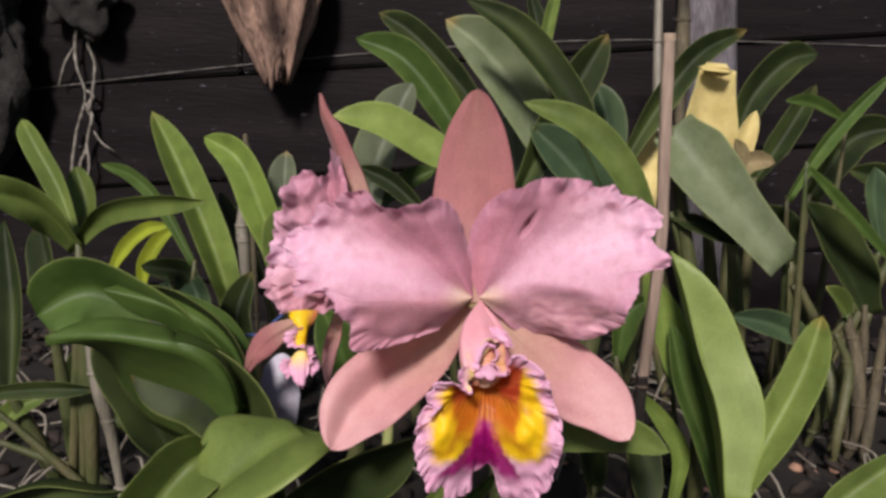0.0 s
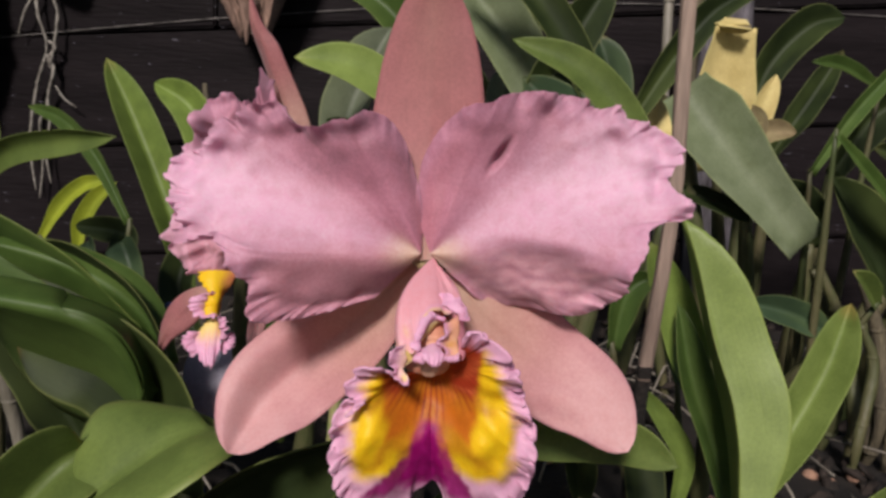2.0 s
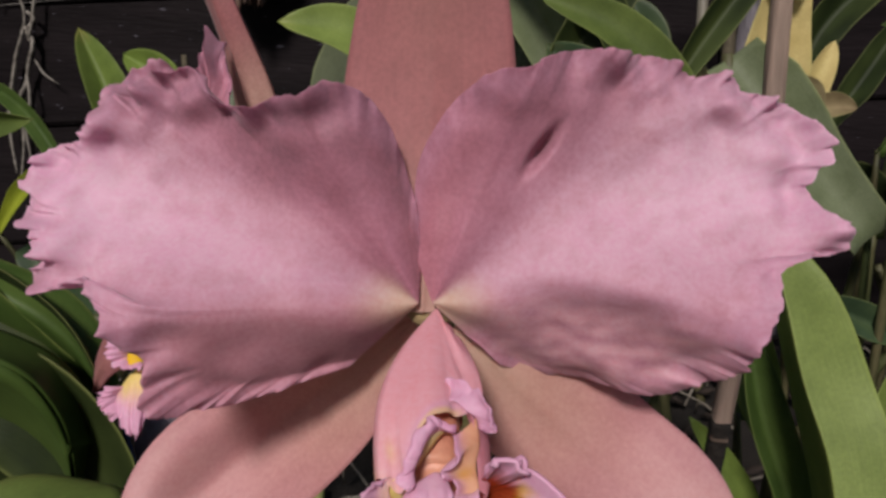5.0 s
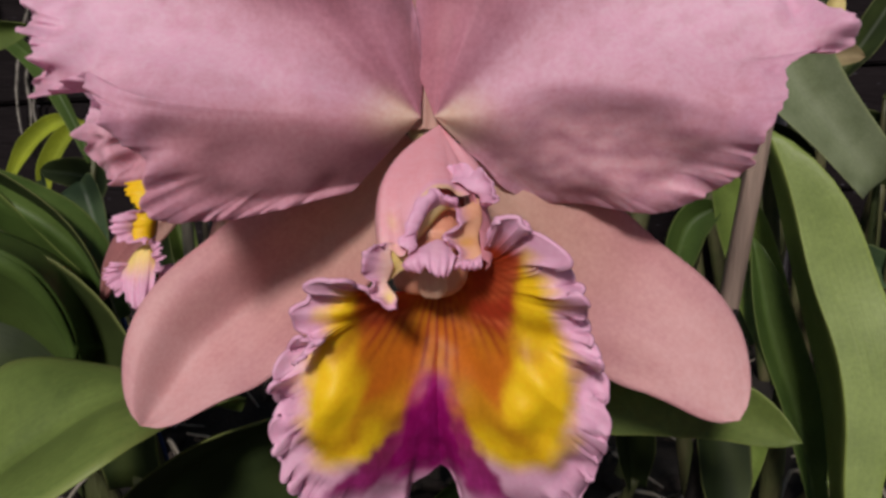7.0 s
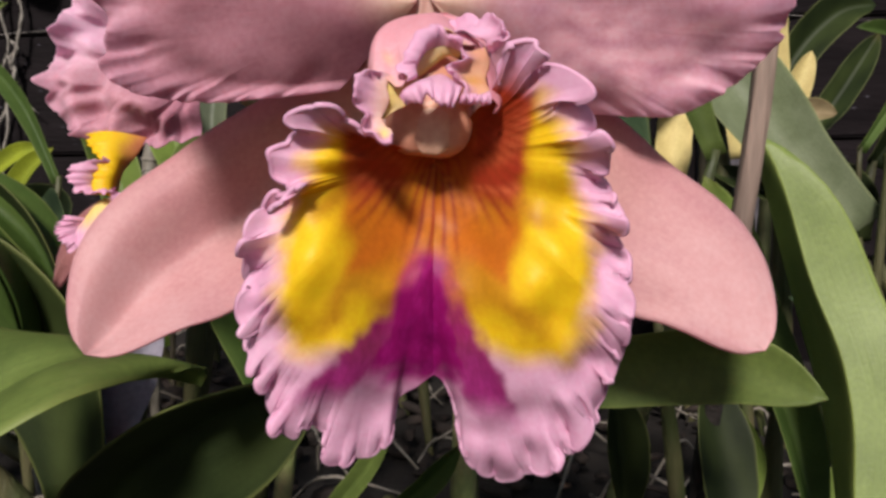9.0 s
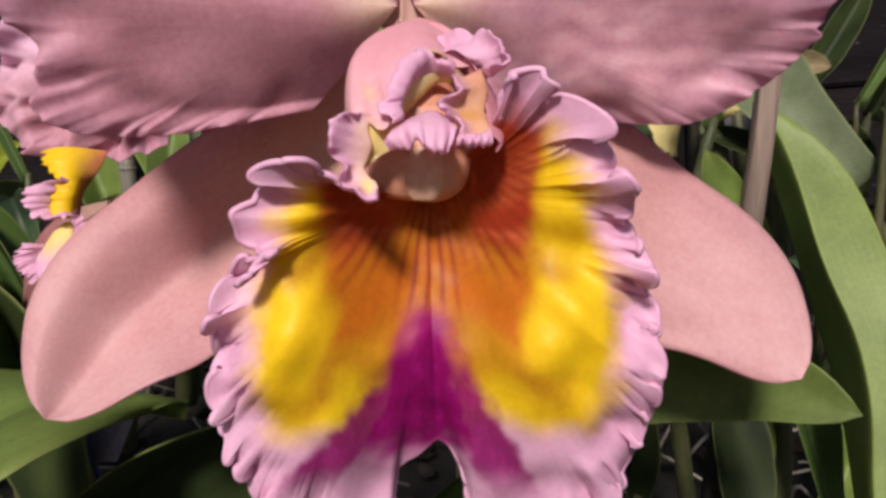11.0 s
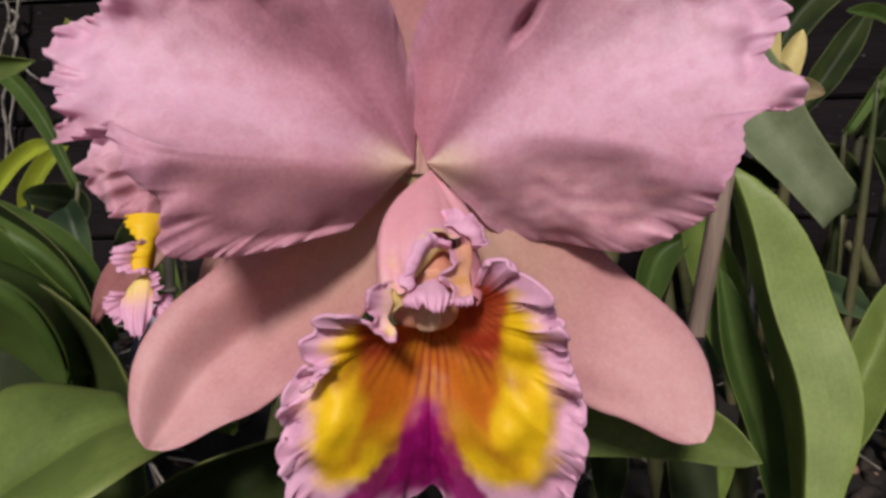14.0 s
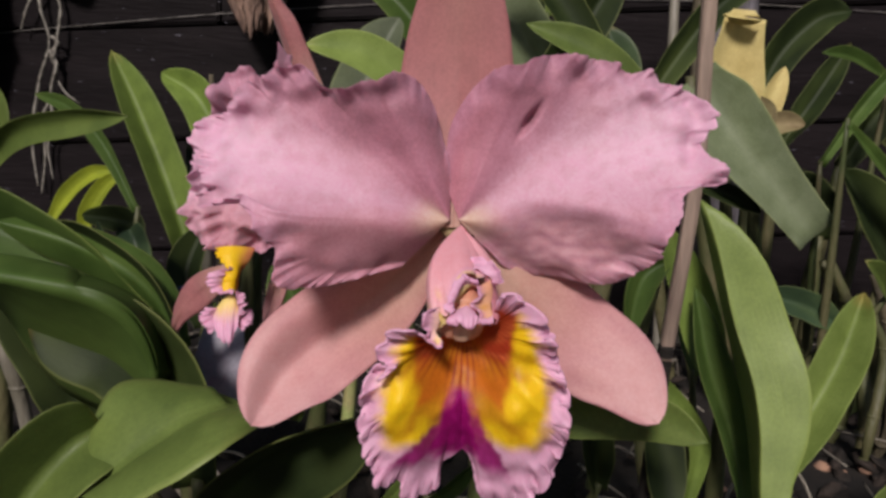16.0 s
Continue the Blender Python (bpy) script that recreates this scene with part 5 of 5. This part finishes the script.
lip_tube = part("lip_tube", tube([APEX + Vector((0, 0.001, -0.004)), (APEX + Vector((0.0353, 0.29, 0.2892))) / 2 + Vector((0, 0.005, -0.003)), Vector((0.0353, 0.29, 0.2892))], [0.0008, 0.0016, 0.0032, 0.0046, 0.0046], 24, 28, 0.05, 6), LIP, lip, "rolled orange-pink inner tube of the lip")
finish(lip_tube.data, [(0, 0)] * len(lip_tube.data.vertices), [(0.58, 0.22, 0.16)] * len(lip_tube.data.vertices))
COLUMN = plain("column_tissue", (0.60, 0.24, 0.16), 0.4, (0.66, 0.33, 0.22), 120, 0.15, 900, 0.15)
COLCAP = plain("anther_cap_tissue", (0.68, 0.42, 0.30), 0.4, (0.64, 0.34, 0.24), 160, 0.15, 900, 0.15)
column = part("column", tube([APEX + Vector((0, 0.001, -0.004)), (APEX + CAP) / 2 + Vector((0, -0.003, 0.0005)), CAP + Vector((0.0002, 0.0005, 0.0030))], [0.0012, 0.0042, 0.0060], 20, 18, 0.04, 3), COLUMN, bloom, "orange-pink column inside the lip")
part("column_tip", lump(CAP + Vector((0.0002, 0.0004, 0.0020)), (0.0058, 0.0036, 0.0050), 2.0, 18, 36, 0.05, 0.62), COLUMN, column, "broad fleshy column tip")
part("anther_cap", lump(CAP + Vector((0.0009, -0.0024, 0.0004)), (0.0024, 0.0011, 0.0033), 5.0, 12, 20, 0.04, 0.7), COLCAP, column, "pale anther cap")
BASE = plain("flower_base_tissue", (0.42, 0.33, 0.18), 0.5, (0.36, 0.26, 0.13), 100, 0.15, 900, 0.2)
part("flower_base", lump((0.0330, 0.3140, 0.3015), (0.0050, 0.0030, 0.0036), 8.0, 12, 18, 0.1), BASE, bloom, "cream-green base where the petals meet")
STEM = plain("flower_stem_green", (0.22, 0.26, 0.09), 0.5, (0.30, 0.24, 0.12), 80, 0.2, 700)
part("flower_stem", tube([(0.0325, 0.3140, 0.2990), (0.034, 0.335, 0.294), (0.042, 0.362, 0.262), (0.046, 0.372, 0.19), (0.045, 0.372, GROUND - 0.01)], [0.0014, 0.0026, 0.0030, 0.0034, 0.0040], 30, 10, 0.06, 2), STEM, bloom)

# ---- the second bloom, seen from its side ----
bloom_b = thing("orchid_flower", (-0.02, 0.44, GROUND), "smaller pink cattleya bloom turned aside, behind the large one", "flower", "cattleya blooms")
fan("petal", bloom_b, (-0.0298, 0.3840, 0.3022),
    [(80, 34.0, -8.0), (88, 37.0, -4.0), (94, 48.0, -12.0), (98, 57.0, -17.0), (100, 54.0, -15.0), (102, 46.5, -7.0), (107, 47.0, 0.0), (111, 51.0, 1.0), (117, 50.5, 2.0), (124, 49.0, 3.0), (130, 45.5, 4.0), (135, 41.5, 5.0), (142, 43.5, 5.5), (149, 37.0, 6.0), (158, 37.0, 6.0), (169, 34.3, 8.0), (185, 36.7, 10.0), (201, 37.0, 11.0), (215, 34.0, 11.0), (227, 28.4, 8.0), (247, 21.8, 4.0), (271, 16.9, -0.0)],
    lambda q, s, a, x, z: 0.004 * math.sin(math.pi * s) * math.sin(q * 9) + 0.004 * smooth(0.3, 1, s) * wobble(q * 12, s * 3, 5), petal_pigment(True, 10, 40, 0.15), PETAL, 0.0030, 0.0062, 0.0085, 3.0, na=380, ns=40, lobes=0.0022, meander=0.0010, crumple=0.0060)


LIP_B = (-0.0449, 0.3710, 0.2847)
lip_b = ribbon("lip", bloom_b, LIP_B, [(4.3, 5.0, -1.2), (2.6, 3.0, -6.2), (-0.2, 2.0, -10.6), (-0.3, 0.0, -14.8), (-0.7, -1.0, -18.0)], [(-9.8, 1.0, -1.8), (-6.4, -2.0, -5.9), (-3.7, -4.0, -8.5), (-4.5, -6.0, -13.6), (-3.4, -7.0, -16.5)],
    rim_tint((0.62, 0.22, 0.10), YELLOW, 0.35), LIP, 0.0022, 21.0, 0.0012, "small frilled lip with a yellow throat", 0.0006)
for inner, outer, root, seed in (
    ([(-0.4, 0.0, -8.6), (-2.4, -1.0, -11.7), (-3.6, -2.0, -14.8), (-0.1, -3.0, -16.3)], [(-2.3, -5.0, -7.1), (-9.6, -7.0, -10.6), (-7.2, -8.0, -15.7), (-0.0, -9.0, -16.6)], (0.86, 0.62, 0.20), 22.0),
    ([(-7.4, -3.0, -22.7), (-4.0, -4.0, -18.7), (-0.9, -4.0, -17.4), (1.1, -3.0, -21.8)], [(-6.8, -9.0, -27.8), (-2.6, -11.0, -32.9), (0.4, -11.0, -33.1), (2.0, -8.0, -27.2)], (0.88, 0.70, 0.24), 23.0),
    ([(-5.5, -4.0, -22.7), (-6.7, -5.0, -24.9), (-5.9, -5.0, -28.0)], [(-10.2, -7.0, -21.9), (-11.4, -9.0, -26.1), (-7.5, -9.0, -31.0)], MAUVE, 24.0),
    ([(-0.2, -4.0, -16.9), (0.7, -4.0, -20.8), (1.1, -4.0, -24.7)], [(3.0, -9.0, -14.2), (4.5, -9.0, -18.3), (3.9, -8.0, -23.6)], (0.72, 0.40, 0.46), 25.0),
    ([(-0.1, -4.0, -24.0), (1.5, -4.0, -25.9), (-0.0, -4.0, -28.0)], [(5.4, -3.0, -22.4), (6.5, -5.0, -26.2), (3.3, -7.0, -29.8)], MAUVE, 26.0),
):
    ribbon("lip_frill", lip_b, LIP_B, inner, outer, rim_tint(root, LILAC, 0.45), LIP, 0.0008, seed, 0.0009, "curled lilac frill", 0.0030)
strip("dorsal_sepal", bloom_b, [(-0.0301, 0.4100, 0.3328), (-0.0339, 0.4080, 0.3502), (-0.0396, 0.4060, 0.3670), (-0.0440, 0.4050, 0.3764), (-0.0462, 0.4050, 0.3872)], [8.9, 7.9, 6.4, 5.6, 5.1, 3.8, 2.8, 1.8, 0.0], (-0.6, -1, 0.1), 0.45, dorsal_pigment, PETAL, 11.0, label="curved salmon-pink sepal")
strip("lateral_sepal", bloom_b, [(-0.0354, 0.4000, 0.2773), (-0.0377, 0.4000, 0.2669), (-0.0397, 0.4000, 0.2589), (-0.0413, 0.4000, 0.2484), (-0.0403, 0.4000, 0.2352)], [2.5, 3.3, 3.8, 4.1, 3.8, 3.5, 2.8, 1.8, 0.0], (-0.3, -1, 0.1), 0.3, sepal_pigment, PETAL, 12.0)
strip("lateral_sepal", bloom_b, [(-0.060, 0.420, 0.268), (-0.076, 0.424, 0.258), (-0.087, 0.427, 0.246), (-0.092, 0.430, 0.234)], [2, 5, 7, 7, 5, 3, 0], (-0.4, -1, 0.1), 0.3, dorsal_pigment, PETAL, 13.0)
part("flower_stem", tube([(-0.028, 0.418, 0.300), (-0.014, 0.434, 0.290), (-0.012, 0.442, 0.22), (-0.02, 0.442, GROUND - 0.01)], [0.002, 0.0026, 0.003, 0.0035], 24, 8, 0.06, 4), STEM, bloom_b)


# ---- stakes, canes, tag, litter ----
def square_stake(pts, w, seed):
    """A split wooden stake along a slightly bent line, with worn corners."""
    n, m = 60, 12
    curve = spline(pts, n)
    verts, faces = [], []
    for i, (c, (t, sx, sy)) in enumerate(zip(curve, frames_along(curve, Vector((0, -1, 0))))):
        for j in range(m):
            a = 2 * math.pi * (j + 0.5) / m
            k = min(1 / max(abs(math.cos(a)), abs(math.sin(a))), 1.25) * w / 2 * (1 + 0.06 * wobble(i * 0.4, j * 2, seed) + 0.05 * wobble(i * 0.15, 3.0, seed))
            verts.append(c + sx * (k * math.cos(a)) + sy * (k * math.sin(a)))
    for i in range(n - 1):
        for j in range(m):
            faces.append((i * m + j, i * m + (j + 1) % m, (i + 1) * m + (j + 1) % m, (i + 1) * m + j))
    faces += [tuple(range(m))[::-1], tuple(range((n - 1) * m, n * m))]
    return verts, faces


top, mid, low = Vector((0.1252, 0.4080, 0.4190)), Vector((0.1252, 0.4020, 0.3143)), Vector((0.1187, 0.3980, 0.2457))
foot = Vector((0.126, 0.450, GROUND - 0.02))
stake = thing("wooden_stake", foot, "split brown wooden plant stake pushed into the litter", "stake")
part("shaft", square_stake([low - (mid - low) * 0.02, mid, (mid + top) / 2, top], 0.0056, 2.0), STAKE, stake)
# lower end coloured near-black to stand for the shade around it
part("shaded_end", square_stake([foot, low - (low - foot) * 0.06, low + (mid - low) * 0.01], 0.0055, 7.0), SOIL, stake, "lower end, darkened for the shade it stands in")
part("cut_end", square_stake([top - Vector((0, 0, 0.0030)), top + Vector((0, 0, 0.0004))], 0.0061, 4.0), STAKE_END, stake, "paler sawn end")
jointed = part("bamboo_cane", tube([(0.262, 0.93, GROUND - 0.01), (0.259, 0.955, 0.33), (0.256, 0.98, 0.56)], [0.0056, 0.0054, 0.0052], 40, 12, 0.05, 5.0), TUBEM)
tagged(jointed, "pale upright cane beside the grey post", "cane")
for zz in (0.22, 0.36, 0.50):
    part("joint", lump((0.2625 - 0.0145 * (zz - GROUND), 0.93 + 0.106 * (zz - GROUND), zz), (0.0063, 0.0063, 0.0022), zz * 9, 6, 12, 0.08), TUBEM, jointed)


def jointed_cane(pts, r, material, name, label, category, seed):
    ob = part(name, tube(pts, [r * 0.55, r * 0.9, r * 1.1, r, r * 0.7, r * 0.6], 36, 10, 0.16, seed), material)
    curve = spline(pts, 36)
    for k in (9, 20, 29):
        part("joint", lump(curve[k], (r * 1.18, r * 1.18, r * 0.5), k + seed, 6, 10, 0.1), material, ob)
    return tagged(ob, label, category)


jointed_cane([(0.2835, 0.9700, 0.5753), (0.2834, 0.9650, 0.5091), (0.2833, 0.9600, 0.4424), (0.2882, 0.9500, 0.2670)], 0.0085, CANE, "plant_cane", "broad dry greenish cane beside the grey post", "cane", 9.0)
jointed_cane([(-0.209, 0.490, 0.237), (-0.204, 0.490, 0.208), (-0.200, 0.500, 0.167), (-0.195, 0.510, 0.090)], 0.0042, TUBEM, "plant_cane", "pale jointed cane among the broad leaves", "cane", 1.0)
jointed_cane([(-0.190, 0.780, 0.375), (-0.187, 0.780, 0.340), (-0.183, 0.780, 0.273), (-0.178, 0.790, 0.090)], 0.0035, CANE, "plant_cane", "dry brown jointed old orchid cane", "cane", 2.0)
jointed_cane([(0.386, 0.700, 0.235), (0.388, 0.700, 0.184), (0.376, 0.690, 0.119), (0.381, 0.700, 0.090)], 0.0042, CANE, "plant_cane", "dry brown jointed old orchid cane", "cane", 3.0)
jointed_cane([(0.325, 0.700, 0.254), (0.348, 0.700, 0.208), (0.356, 0.680, 0.147), (0.361, 0.690, 0.090)], 0.0050, BULB, "plant_cane", "green jointed orchid cane in the shade", "cane", 4.0)
jointed_cane([(0.394, 0.680, 0.229), (0.391, 0.680, 0.169), (0.381, 0.670, 0.111), (0.386, 0.680, 0.090)], 0.0044, CANE, "plant_cane", "dry brown jointed old orchid cane", "cane", 5.0)
jointed_cane([(0.3560, 0.6900, 0.2440), (0.3754, 0.6900, 0.1950), (0.3786, 0.6800, 0.1321), (0.3738, 0.6900, 0.0900)], 0.0058, CANE, "plant_cane", "dry brown jointed old orchid cane", "cane", 21.0)
jointed_cane([(0.3300, 0.7200, 0.2480), (0.3520, 0.7200, 0.1971), (0.3590, 0.7100, 0.1356), (0.3525, 0.7200, 0.0900)], 0.0052, BULB, "plant_cane", "green jointed orchid cane in the shade", "cane", 24.0)
jointed_cane([(0.343, 0.660, 0.217), (0.356, 0.660, 0.184), (0.346, 0.650, 0.128), (0.351, 0.660, 0.090)], 0.0042, BULB, "plant_cane", "green jointed orchid cane in the shade", "cane", 6.0)
jointed_cane([(-0.176, 0.720, 0.310), (-0.176, 0.720, 0.284), (-0.174, 0.720, 0.258), (-0.169, 0.730, 0.090)], 0.0060, TUBEM, "plant_cane", "pale dead cane stub among the leaves", "cane", 7.0)


def tag_plate():
    verts, faces = [], []
    a, b = Vector((-0.0838, 0.47, 0.1946)), Vector((-0.0821, 0.475, 0.2347))
    d = b - a
    side = d.cross(Vector((0, -1, 0))).normalized()
    for k, yy in enumerate((0.0, 0.0008)):
        for u, w in ((-0.6, 0.004), (0.0, 0.012), (0.4, 0.013), (0.8, 0.010), (0.97, 0.004), (1.0, 0.001)):
            for sgn in (-1, 1):
                verts.append(a + d * u + side * (w * sgn) + Vector((0, yy + 0.003 * u * u, 0)))
    for i in range(5):
        faces += [(2 * i, 2 * i + 1, 2 * i + 3, 2 * i + 2), (12 + 2 * i, 12 + 2 * i + 2, 12 + 2 * i + 3, 12 + 2 * i + 1)]
        faces += [(2 * i, 2 * i + 2, 14 + 2 * i, 12 + 2 * i), (2 * i + 1, 13 + 2 * i, 15 + 2 * i, 2 * i + 3)]
    return verts, faces


tagged(part("plant_tag", tag_plate(), TAG), "blank grey-lilac plastic plant tag in the litter", "plant tag")
tagged(part("cord", tube([(-0.080, 0.470, 0.261), (-0.092, 0.470, 0.249), (-0.106, 0.470, 0.231), (-0.07, 0.47, GROUND)], [0.0010, 0.0010, 0.0010], 24, 6), CORD), "thin blue cord behind the small bloom", "cord")

lit = random.Random(21)


def litter(count, make, xr, yr):
    verts, faces = [], []
    for k in range(count):
        v, f = make(lit.uniform(*xr), lit.uniform(*yr), k)
        o = len(verts)
        verts += v
        faces += [tuple(i + o for i in q) for q in f]
    return verts, faces


def chip(x, y, k):
    v, f = lump((0, 0, 0), (lit.uniform(0.005, 0.016), lit.uniform(0.004, 0.009), lit.uniform(0.002, 0.005)), k * 0.37, 4, 6, 0.6)
    m = pose(x, y, GROUND + lit.uniform(0.002, 0.012), lit.uniform(-30, 30), lit.uniform(-30, 30), lit.uniform(0, 360))
    return [m @ p for p in v], f


tagged(part("bark_chips", litter(1500, chip, (-0.9, 1.0), (0.25, 1.12)), CHIP), "loose brown bark chips over the soil", "bark chips", kind="stuff")


def strand(x, y, k):
    a, l = lit.uniform(0, 6.28), lit.uniform(0.03, 0.09)
    z = GROUND + 0.01
    return tube([(x, y, z - 0.004), (x + l * 0.4 * math.cos(a), y + l * 0.4 * math.sin(a), z + lit.uniform(0.005, 0.03)), (x + l * math.cos(a + 0.4), y + l * math.sin(a + 0.4), z + lit.uniform(-0.004, 0.014))], [0.0011, 0.0012, 0.0007], 8, 5, 0.2, k)


tagged(part("root_strands", litter(230, strand, (-0.45, 0.70), (0.40, 0.95)), STRAW), "pale dead roots and straw lying on the litter", "roots", kind="stuff")


for x, y, r in ((0.322, 0.635, 0.0047), (0.345, 0.645, 0.0066), (0.311, 0.643, 0.0061), (0.222, 0.596, 0.0040), (0.348, 0.606, 0.0053), (0.118, 0.645, 0.0038)):
    tagged(part("clay_pebble", lump((x, y, GROUND + r * 0.8), (r, r * 0.9, r * 0.75), x * 50, 8, 12, 0.2), PEBBLE), "reddish clay pebble lying on the litter", "pebble", "clay pebbles")
